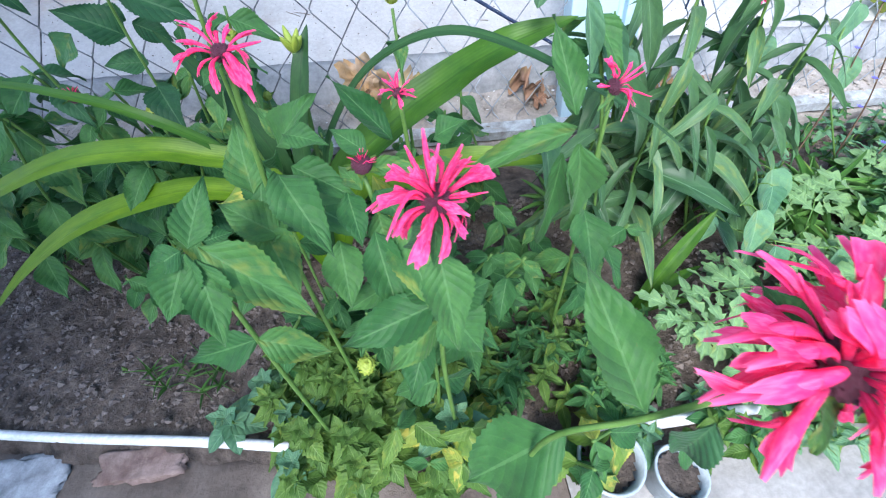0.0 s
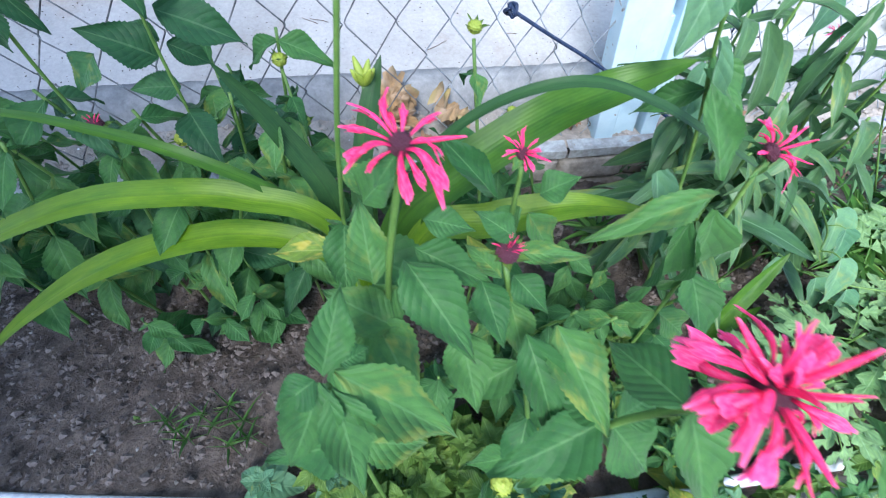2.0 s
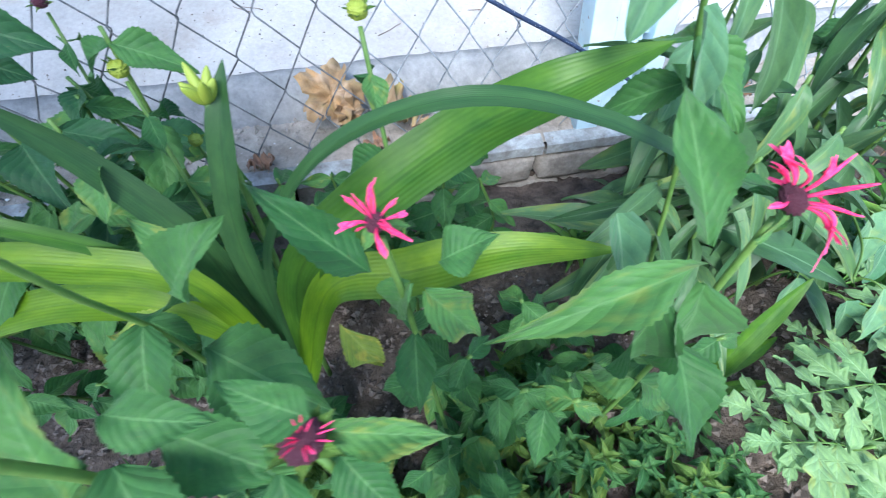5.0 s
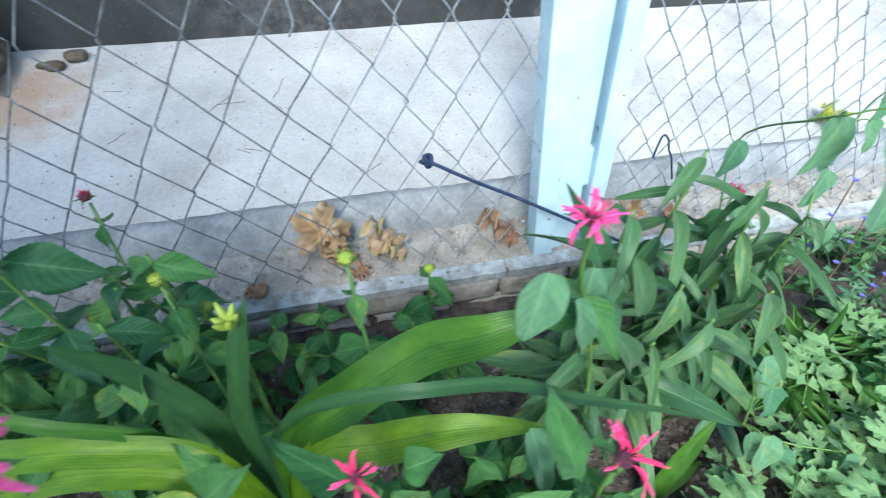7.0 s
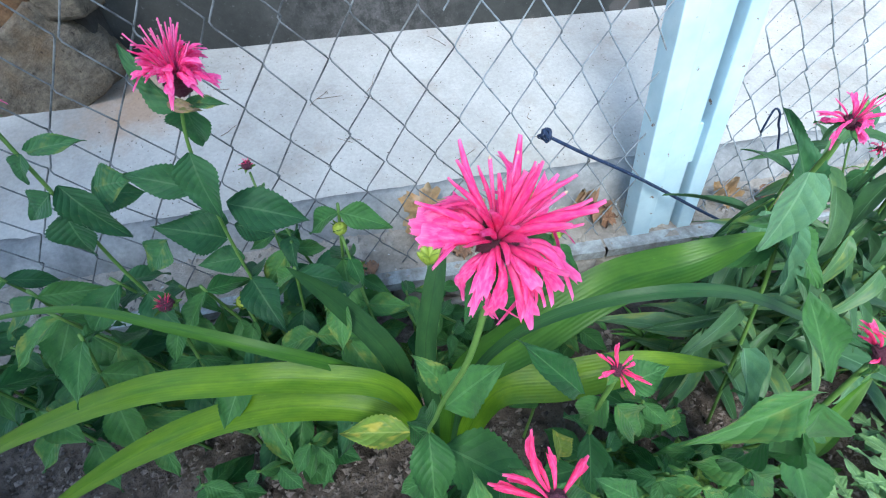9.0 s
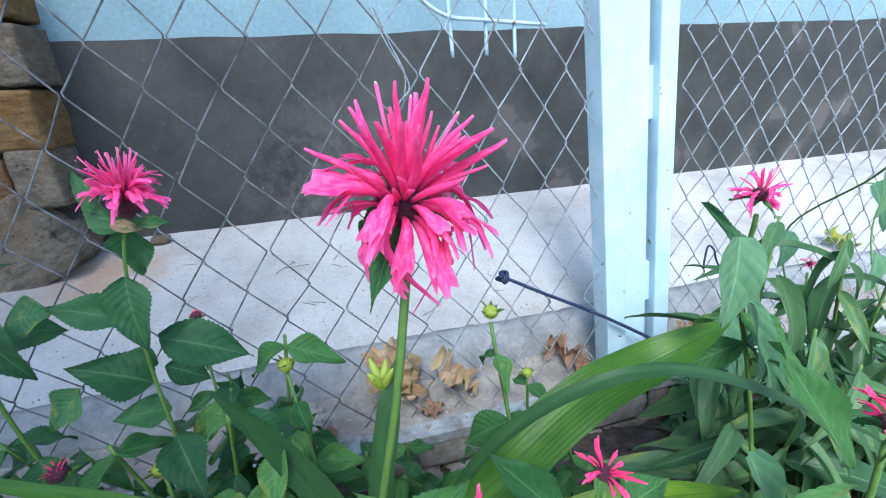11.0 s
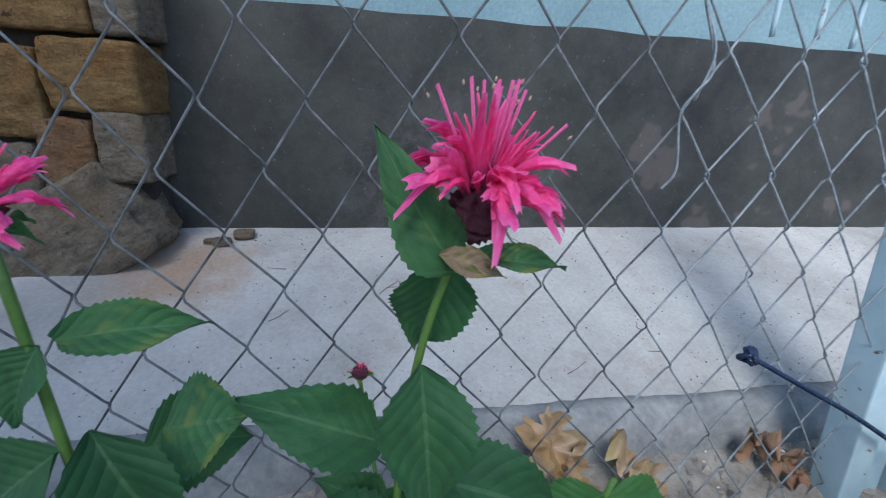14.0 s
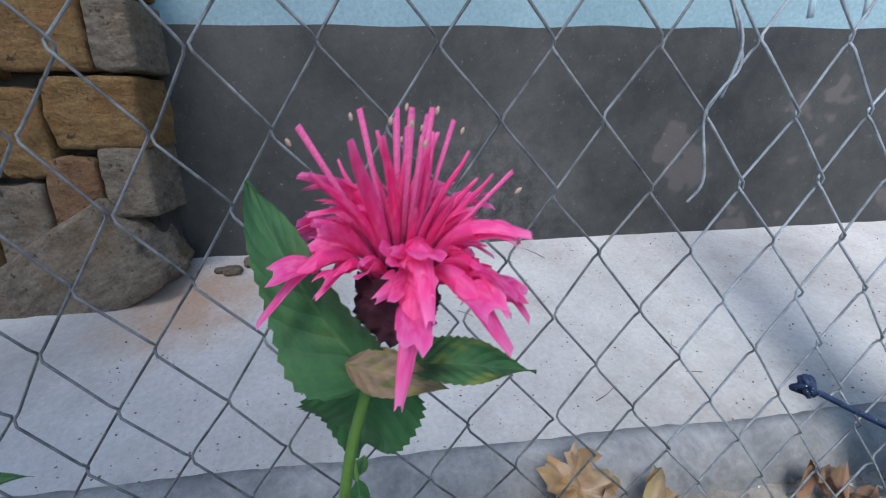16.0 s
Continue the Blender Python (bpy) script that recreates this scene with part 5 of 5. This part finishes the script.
def pinnate(plant, base, out, size, r):
    """A feathered leaf: a thin rib with paired lobed leaflets."""
    out = out.normalized()
    tip = base + out * size + Vector((0, 0, -0.25 * size))
    mid = base.lerp(tip, 0.5) + Vector((0, 0, 0.12 * size))
    rib = part("rib", tube_mesh("rib", [base - plant.location, mid - plant.location, tip - plant.location], 0.0009, STEM, 4, 8, 0.6), plant)
    line = spline([base, mid, tip], 20)
    side = out.cross(Vector((0, 0, 1))).normalized()
    for i, s in enumerate((0.4, 0.68, 0.92)):
        for w in (-1, 1):
            d = (side * w + out * 0.5 + Vector((0, 0, r.uniform(-0.3, 0.15)))).normalized()
            length = size * (0.58 if i < 2 else 0.42) * r.uniform(0.8, 1.15)
            set_leaf(r.choice(LOBED), plant, line[int(s * 20)], line[int(s * 20)] + d * length, length * 0.56, (0, -0.3, 1), r.uniform(-0.5, 0.5), name="leaflet")
    set_leaf(r.choice(LOBED), plant, tip, tip + (out + Vector((0, 0, -0.3))).normalized() * size * 0.4, size * 0.28, (0, -0.3, 1), name="leaflet")
    return rib


for k, (x, y) in enumerate(((0.2, -0.45), (0.25, -0.42), (0.3, -0.46), (0.36, -0.42), (0.35, -0.34), (0.43, -0.46), (0.5, -0.42), (0.5, -0.34), (0.58, -0.38), (0.44, -0.3), (0.24, -0.49))):
    r = random.Random(400 + k)
    root = Vector((x, y, soil_z(x, y)))
    plant = thing("tomato_seedling", "young tomato plant with pale feathered leaves", "tomato plant", root, "tomato plants")
    top = root + Vector((r.uniform(-0.01, 0.01), r.uniform(-0.01, 0.01), r.uniform(0.035, 0.075)))
    part("stem", tube_mesh("stem", [Vector((0, 0, 0)), (top - root) * 0.5, top - root], 0.0018, STEM, 5, 8, 0.7), plant)
    for i in range(5):
        a = i * 2.4 + r.uniform(-0.4, 0.4)
        pinnate(plant, root.lerp(top, 0.4 + 0.1 * i), Vector((math.cos(a), math.sin(a), r.uniform(0.1, 0.7))), r.uniform(0.055, 0.08), r)


def vine(label, points, leaves, seed):
    """A bindweed stem with stalked heart-shaped leaves: (fraction, way out, length)."""
    r = random.Random(seed)
    root = Vector((points[0][0], points[0][1], soil_z(points[0][0], points[0][1])))
    points = [root, *points[1:]]
    plant = thing("bindweed_vine", label, "bindweed", root, "bindweed vines")
    part("stem", tube_mesh("stem", [Vector(p) - root for p in points], 0.0013, STEM, 5, 30, 0.7), plant)
    line = spline(points, 100)
    for s, out, size in leaves:
        p, out = line[int(s * 100)], Vector(out).normalized()
        q = p + out * size * 0.3 + Vector((0, 0, size * 0.15))
        part("leaf_stalk", tube_mesh("leaf_stalk", [p - root, (p + q) / 2 - root + Vector((0, 0, 0.003)), q - root], 0.0008, STEM, 4, 6, 0.8), plant)
        set_leaf(r.choice(HEART), plant, q, q + (out * 0.35 + Vector((r.uniform(-0.2, 0.2), -0.15, -0.8))).normalized() * size, size * r.uniform(0.6, 0.75), (0.0, -0.9, 0.5))
    return plant


vine("bindweed vine with pale heart-shaped leaves on the netting", [(0.360, -0.191, -0.020), (0.337, -0.140, 0.100), (0.327, -0.116, 0.196), (0.267, -0.217, 0.286), (0.226, -0.255, 0.315)], [(0.3, (1, -1, 0), 0.043), (0.5, (-1, -1, 0), 0.043), (0.7, (1, -1, 0), 0.047), (0.85, (-1, -1, 0), 0.043), (0.99, (0.3, -0.4, 0), 0.085)], 1)
vine("low bindweed vine with pale pierced heart-shaped leaves", [(0.32, -0.26, 0.0), (0.3, -0.27, 0.03), (0.285, -0.285, 0.06), (0.25, -0.33, 0.075), (0.21, -0.36, 0.085)], [(0.2, (1, -0.6, 0), 0.045), (0.5, (0.2, -0.8, 0), 0.06), (0.72, (0.6, -0.8, 0), 0.042), (0.99, (0.2, -1, 0), 0.05)], 2)
vine("low bindweed vine with heart-shaped leaves over the soil", [(0.205, -0.312, -0.038), (0.219, -0.323, 0.034), (0.255, -0.341, 0.020), (0.275, -0.370, 0.033), (0.313, -0.389, 0.039)], [(0.3, (-1, -1, 0), 0.038), (0.5, (0.2, -1, 0), 0.047), (0.7, (-0.3, -1, 0), 0.043), (0.98, (1, -1, 0), 0.034)], 3)
vine("bindweed vine climbing the netting beyond the post", [(0.499, -0.218, -0.020), (0.417, -0.172, 0.127), (0.523, -0.088, 0.200), (0.581, -0.108, 0.274)], [(0.3, (1, -1, 0), 0.043), (0.45, (-1, -1, 0), 0.047), (0.6, (1, -1, 0), 0.043), (0.75, (-1, -1, 0), 0.043), (0.9, (0.5, -1, 0), 0.038)], 4)
vine("bindweed vine among the lance-leaved stems", [(0.135, -0.231, -0.047), (0.132, -0.216, 0.094), (0.094, -0.235, 0.171), (0.080, -0.264, 0.226)], [(0.35, (1, -1, 0), 0.047), (0.5, (-1, -1, 0), 0.051), (0.7, (1, -1, 0), 0.047), (0.9, (-0.5, -1, 0), 0.043)], 5)


def tuft(label, at, count, size, wide, stock, seed, name="grass_tuft", category="grass", rise=0.8):
    r = random.Random(seed)
    at = Vector(at)
    plant = thing(name, label, category, at, name + "s")
    for i in range(count):
        a = i * 2.39996
        out = Vector((math.cos(a), math.sin(a), r.uniform(0.2, 1.0) * rise)).normalized()
        length = size * r.uniform(0.6, 1.1)
        set_leaf(r.choice(stock), plant, at + out * 0.004, at + out * length, wide * r.uniform(0.8, 1.2), (0, 0, 1), r.uniform(-0.5, 0.5), name="grass_blade")
    return plant


for k, (x, y, n, size) in enumerate(((0.41, -0.17, 26, 0.07), (0.46, -0.12, 26, 0.08), (0.5, -0.2, 22, 0.07), (0.36, -0.12, 18, 0.06), (0.55, -0.13, 22, 0.08), (0.6, -0.22, 22, 0.07), (0.13, -0.09, 16, 0.05), (0.4, -0.28, 14, 0.05))):
    x, y = bed(x, y)
    tuft("tuft of narrow bright green spiky leaves", (x, y, soil_z(x, y) + 0.01), n, size * 1.08, 0.0095, GRASSY, 500 + k)

# a young lily at the edge of the soil
young = thing("young_lily", "young lily with folded pale strap leaves", "lily", (0.138, -0.385, soil_z(0.138)))
for k, (points, width) in enumerate(((((0.138, -0.385, -0.06), (0.155, -0.376, -0.015), (0.18, -0.36, 0.028), (0.207, -0.345, 0.066)), 0.017), (((0.138, -0.385, -0.06), (0.16, -0.378, -0.026), (0.19, -0.37, -0.013), (0.217, -0.362, -0.01)), 0.012), (((0.138, -0.385, -0.06), (0.162, -0.39, -0.03), (0.2, -0.392, -0.03)), 0.011))):
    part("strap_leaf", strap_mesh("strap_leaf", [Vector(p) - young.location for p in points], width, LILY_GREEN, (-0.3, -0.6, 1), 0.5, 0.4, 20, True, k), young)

# pale crowded growth by the edging
for k in range(46):
    x, y = rnd.uniform(-0.27, -0.02), rnd.uniform(-0.5, -0.36)
    if x < -0.2 and y < -0.46:
        continue
    rosette("crowded pale green seedling with soft rounded leaves", (x, y, rnd.uniform(-0.14, -0.075)), rnd.uniform(0.026, 0.042), 5, PALE if k % 5 else HEART, 600 + k, 2, wide=0.75)
for k in range(26):
    x, y = rnd.uniform(-0.22, -0.1), rnd.uniform(-0.42, -0.33)
    rosette("feathery yellow-green seedling in crowded growth", (x, y, rnd.uniform(-0.13, -0.06)), rnd.uniform(0.025, 0.035), 5, PALE, 700 + k, 3, wide=0.55)
# ground cover among the tomato plants and along the ledge
for k in range(44):
    x, y = (rnd.uniform(0.27, 0.65), rnd.uniform(-0.42, -0.06)) if k < 16 else (rnd.uniform(-0.5, 0.2), rnd.uniform(-0.12, -0.05))
    rosette("small pale weed seedling on the soil", (x, y, rnd.uniform(-0.155, -0.12)), rnd.uniform(0.014, 0.026), 4, (PALE, BALM, HEART)[k % 3], 800 + k, 2, wide=0.6)
for k in range(34):
    rosette("low weed on the soil beyond the post", (rnd.uniform(0.3, 0.85), rnd.uniform(-0.25, 0.03), rnd.uniform(-0.15, -0.09)), rnd.uniform(0.022, 0.04), 5, (BALM, HEART, LANCE)[k % 3], 1200 + k, 3, wide=0.5)
for k in range(46):
    rosette("low weed on the soil under the ledge", (rnd.uniform(0.25, 0.9), rnd.uniform(0.02, 0.17), rnd.uniform(-0.145, -0.08)), rnd.uniform(0.02, 0.036), 5, (BALM, HEART, LANCE)[k % 3], 1300 + k, 3, wide=0.5)
for k in range(28):
    rosette("low green seedling with crossed pointed leaves", (rnd.uniform(0.02, 0.2), rnd.uniform(-0.39, -0.31), rnd.uniform(-0.14, -0.1)), rnd.uniform(0.022, 0.034), 4, BALM if k % 4 else PALE, 1400 + k)
# straggling weeds along the edging
for k in range(44):
    x = rnd.uniform(0.08, 0.62)
    rosette("straggling pale weed along the edging", (x, rnd.uniform(-0.47, -0.4), rnd.uniform(-0.15, -0.105)), rnd.uniform(0.018, 0.034), 4, (PALE, BALM, HEART)[k % 3], 850 + k, 2, wide=0.6)
# weeds on the bare soil
for k, (x, y) in enumerate(((-0.44, -0.34), (-0.4, -0.345), (-0.385, -0.36), (-0.36, -0.34), (-0.345, -0.355), (-0.33, -0.33), (-0.31, -0.35), (-0.3, -0.37), (-0.32, -0.38), (-0.37, -0.37))):
    if k == 0:
        rosette("tiny two-leaved seedling on bare soil", (x, y, -0.152), 0.013, 2, PALE, 900, 1)
    else:
        x, y = bed(x, y)
        tuft("sparse thin-leaved weed on bare soil", (x, y, soil_z(x, y) + 0.004), 6, 0.03, 0.002, GRASSY, 900 + k, "weed", "weed", 1.8)

# clods and crumbs
def crumbs(name, count, seed, material, label, category, spot, low, high):
    """Small angular lumps scattered where spot() says."""
    r = random.Random(seed)
    verts, faces = [], []
    for _ in range(count):
        x, y, z = spot(r)
        s = low + (high - low) * r.random() ** 3
        n = len(verts)
        for d in ((1, 0, 0), (-1, 0, 0), (0, 1, 0), (0, -1, 0), (0, 0, 1), (0, 0, -1)):
            verts.append((x + s * (d[0] + r.uniform(-0.35, 0.35)), y + s * (d[1] + r.uniform(-0.35, 0.35)), z + s * 0.7 * (d[2] + r.uniform(-0.3, 0.3))))
        for a, b, c in ((0, 2, 4), (2, 1, 4), (1, 3, 4), (3, 0, 4), (2, 0, 5), (1, 2, 5), (3, 1, 5), (0, 3, 5)):
            faces.append((n + a, n + b, n + c))
    me = bpy.data.meshes.new(name)
    me.from_pydata(verts, [], faces)
    me.materials.append(material)
    return tagged(new(name, me), label, category, kind="stuff")


def on_soil(r):
    x, y = bed(r.uniform(-0.8, 0.7), r.uniform(-0.42, -0.05))
    return x, y, soil_height(x, y) + 0.001


def on_ledge(r):
    x, y = r.uniform(-0.7, 0.8), r.uniform(-0.055, 0.05)
    return x, y, ledge_height(x, y) + 0.001


crumbs("soil_clods", 15000, 1, CLOD, "dark crumbled clods strewn over the soil", "soil clods", on_soil, 0.0005, 0.0052)
crumbs("pale_grit", 700, 2, BLOCK, "pale grit and chips scattered on soil", "grit", on_soil, 0.0006, 0.0025)
crumbs("paint_chips", 110, 6, STRIP, "flaked pale paint chips lying on the ledge", "paint chips", on_ledge, 0.0006, 0.003)
crumbs("rubble", 1500, 3, RUBBLE, "small mortar rubble lying on the ledge", "rubble", on_ledge, 0.0012, 0.007)


def on_apron(r):
    x, y = r.uniform(-0.66, 0.8), APRON_Y + 0.01 + (WALL_Y - APRON_Y - 0.02) * r.random() ** 1.3
    return x, y, apron_z(y) + 0.0006


crumbs("apron_grit", 2600, 4, CLOD, "dark specks of dirt scattered on the concrete apron", "dirt specks", on_apron, 0.0003, 0.0017)
for k in range(12):
    r = random.Random(60 + k)
    x, y, a = r.uniform(-0.5, 0.12), r.uniform(0.09, 0.42), r.uniform(0, 3.1)
    length = r.uniform(0.012, 0.05)
    twig = tagged(new("twig", tube_mesh("twig", [(t * length * math.cos(a) + r.uniform(-0.003, 0.003), t * length * math.sin(a), 0.279 * t * length * math.sin(a) + 0.001) for t in (0, 0.4, 0.75, 1)], 0.0005, WOODY, 4, 12, 0.6)), "thin dry stalk lying on the concrete apron", "dry stalk", "dry stalks")
    twig.location = (x, y, apron_z(y) + 0.0004)

# ---------------------------------------------------------------- dead leaves, pots and scraps
def maple(material, seed):
    """A crumpled five-lobed dry leaf of about unit size."""
    r = random.Random(seed)
    bm = bmesh.new()
    uv = bm.loops.layers.uv.new("uv")
    n, rings = 60, []
    for k in range(6):
        f = k / 5
        ring = []
        for i in range(n):
            a = 2 * math.pi * i / n
            edge = 0.29 + 0.2 * abs(math.cos(2.5 * a)) ** 0.9 + 0.035 * math.sin(15 * a) + 0.02 * math.sin(28 * a + seed)
            x, y = f * edge * math.cos(a), f * edge * math.sin(a)
            z = 0.4 * noise.noise(Vector((x * 3.4 + seed, y * 3.4, seed))) + 0.07 * noise.noise(Vector((x * 19, y * 19 + seed, 5))) + 0.26 * noise.noise(Vector((x * 8, y * 8 + seed, 2))) + 0.3 * (x * x if seed % 2 else y * y)
            ring.append((bm.verts.new((x, y, z)), (0.5 + x, 0.5 + y)))
        rings.append(ring)
    for a, b in zip(rings, rings[1:]):
        for i in range(n):
            corner = (a[i], b[i], b[(i + 1) % n], a[(i + 1) % n])
            f = bm.faces.new([c[0] for c in corner])
            for loop, c in zip(f.loops, corner):
                loop[uv].uv = c[1]
    bmesh.ops.remove_doubles(bm, verts=bm.verts, dist=1e-5)
    return finish(bm, "dry_leaf", material)


for k, (x, y, z, size, material, tilt, label) in enumerate((
        (-0.145, 0.012, 0.026, 0.085, DRYLEAF, 45, "curled tan dry leaf lying against the concrete apron"), (-0.125, -0.005, 0.006, 0.055, DRYLEAF, 60, "curled tan dry leaf lying against the concrete apron"),
        (-0.06, -0.005, 0.004, 0.075, DRYLEAF, 30, "crumpled tan dry leaf on the ledge"), (0.11, 0.0, 0.004, 0.062, BROWNLEAF, 50, "dark brown dry leaf leaning beside the post"),
        (-0.24, -0.04, -0.02, 0.036, BROWNLEAF, 20, "small reddish brown dry leaf on the ledge"), (-0.1, -0.03, -0.024, 0.035, BROWNLEAF, 10, "flat brown dry leaf on the ledge"), (0.13, -0.02, -0.012, 0.03, BROWNLEAF, 30, "small curled brown leaf by the post"),
        (0.33, -0.01, -0.004, 0.046, DRYLEAF, 30, "tan dry leaf on the ledge beyond the post"), (0.4, -0.02, -0.014, 0.04, BROWNLEAF, 20, "brown dry leaf on the ledge beyond the post"))):
    ob = tagged(new("dry_leaf", maple(material, k + 3)), label, "dry leaf", "dry leaves")
    ob.matrix_world = pose(x, y, z, tilt, 0, 47 * k) @ Matrix.Diagonal((size, size, size, 1))
ob = tagged(new("yellow_leaf", maple(YELLOWING, 30)), "fallen bright yellow leaf on the apron", "fallen leaf")
ob.matrix_world = pose(0.78, 0.1, 0.05, 35, 0, 20) @ Matrix.Diagonal((0.06, 0.06, 0.06, 1))


def flower_pot(x, y, tilt, seed, size):
    pot = thing("plastic_pot", "small grey plastic pot filled with dark soil", "plant pot", (x, y, soil_z(x) - 0.006), "plastic pots")
    bm = bmesh.new()
    n, rings = 28, []
    for r, z in ((0.0, 0.004), (0.018, 0.002), (0.02, 0.003), (0.0245, 0.042), (0.027, 0.044), (0.027, 0.048), (0.0248, 0.048), (0.0225, 0.037), (0.018, 0.006), (0.0, 0.006)):
        rings.append([bm.verts.new((r * math.cos(2 * math.pi * i / n), r * math.sin(2 * math.pi * i / n), z)) for i in range(n)])
    for a, b in zip(rings, rings[1:]):
        for i in range(n):
            bm.faces.new((a[i], a[(i + 1) % n], b[(i + 1) % n], b[i]))
    bmesh.ops.remove_doubles(bm, verts=bm.verts, dist=1e-5)
    m = Matrix.Rotation(radians(tilt), 4, "Y") @ Matrix.Diagonal((size, size, size, 1))
    part("shell", finish(bm, "shell", POT), pot, m)
    bm = bmesh.new()
    bmesh.ops.create_grid(bm, x_segments=14, y_segments=14, size=0.0225)
    bmesh.ops.delete(bm, geom=[v for v in bm.verts if v.co.xy.length > 0.0228], context="VERTS")
    for v in bm.verts:
        v.co.z = 0.039 + 0.003 * noise.noise(v.co * 180 + Vector((seed, 0, 0)))
    part("potting_soil", finish(bm, "potting_soil", SOIL), pot, m)
    return pot


flower_pot(0.1, -0.554, 4, 1, 0.84)
flower_pot(0.047, -0.537, 0, 2, 1.05)
# scraps on the path
for k, (x, y, w, d, h, material, label, category) in enumerate(((-0.542, -0.454, 0.09, 0.05, 0.006, FLAKE, "broken pale concrete flake on the path", "concrete flake"), (-0.405, -0.457, 0.085, 0.032, 0.008, BRICK, "worn reddish brick sunk in the path", "brick"), (-0.6, -0.465, 0.05, 0.04, 0.006, FLAKE, "broken pale concrete flake on the path", "concrete flake"))):
    ob = tagged(new("flake" if k != 1 else "brick", rock("flake", (w, d, h), material, 60 + k, 9, 0.3, 0.3)), label, category)
    ob.location = (x, y, soil_z(x) - 0.004)

# rods and loose wire hooked into the netting
rods = thing("bent_rods", "pale blue painted rod grid hooked into the netting", "metal rods", (-0.012, FENCE_Y + 0.008, 0.433))
for points in (((-0.075, 0, 0.03), (-0.044, 0, 0.012), (-0.01, 0, 0.008), (0.064, 0, 0.002)), ((-0.045, 0.003, 0.14), (-0.041, 0.003, 0.03), (-0.038, 0.003, -0.026)), ((0.0, 0.003, 0.14), (-0.002, 0.003, 0.04), (-0.001, 0.003, -0.025)), ((0.03, 0.003, 0.14), (0.029, 0.003, 0.03), (0.031, 0.003, -0.029)), ((-0.06, 0, 0.075), (0.0, 0, 0.07), (0.075, 0, 0.066))):
    part("rod", tube_mesh("rod", points, 0.002, POST_PAINT, 6, 14), rods)
loose = thing("loose_wire", "twisted loose tying wire hanging in the netting", "wire", (-0.12, FENCE_Y - 0.003, 0.392))
part("strand", tube_mesh("strand", [(-0.012, 0, 0.06), (0.0, -0.002, 0.03), (0.02, 0.001, -0.008), (0.008, -0.002, -0.025), (0.002, 0, -0.04), (0.006, -0.003, -0.075), (0.0, 0, -0.09)], 0.0009, LIGHT_WIRE, 5, 40), loose)
part("strand", tube_mesh("strand", [(-0.008, 0.002, 0.06), (0.004, 0.002, 0.03), (0.016, -0.002, 0.0), (0.012, 0.002, -0.03)], 0.0009, LIGHT_WIRE, 5, 30), loose)
tail = thing("rope", "short loop of navy cord on the netting beyond the post", "rope", (0.31, FENCE_Y - 0.002, 0.118))
part("cord", tube_mesh("cord", [(-0.004, 0, 0.0), (-0.006, -0.003, 0.034), (0.002, -0.006, 0.03), (0.012, -0.004, 0.012), (0.024, -0.002, -0.004), (0.04, -0.004, -0.04)], 0.0014, ROPE, 7, 30), tail)
# pebbles by the pillar
for k, (x, y, s) in enumerate(((-0.53, 0.43, 0.022), (-0.56, 0.41, 0.019), (-0.58, 0.415, 0.012))):
    ob = tagged(new("pebble", rock("pebble", (s * 1.5, s, s * 0.7), GREYSTONE, 80 + k, 4, 0.12, 0.7)), "small brown pebble lying on the apron", "pebble", "pebbles")
    ob.location = (x, y, apron_z(y) + s * 0.3)
# chicory-blue flowers on wiry stems
for k, (root, top) in enumerate((((0.448, -0.198), (0.414, -0.189, 0.183)), ((0.501, -0.209), (0.434, -0.213, 0.147)), ((0.508, -0.242), (0.487, -0.246, 0.080)), ((0.299, -0.267), (0.266, -0.293, 0.050)))):
    root = Vector((*root, soil_z(*root)))
    top = Vector(top)
    plant = thing("blue_wildflower", "wiry stem with small violet-blue flowers", "wildflower", root, "blue wildflowers")
    part("stem", tube_mesh("stem", [Vector((0, 0, 0)), (top - root) * 0.55 + Vector((0.008, 0, 0)), top - root], 0.0012, WOODY, 5, 14, 0.6), plant)
    for i in range(3):
        p = root.lerp(top, 1.0 - 0.22 * i)
        for q in range(6):
            a = q * math.pi / 3 + i
            set_leaf(BLUE_BLADE, plant, p, p + Vector((math.cos(a), math.sin(a), 0.5)) * 0.0045, 0.003, (0, 0, 1), name="petal")
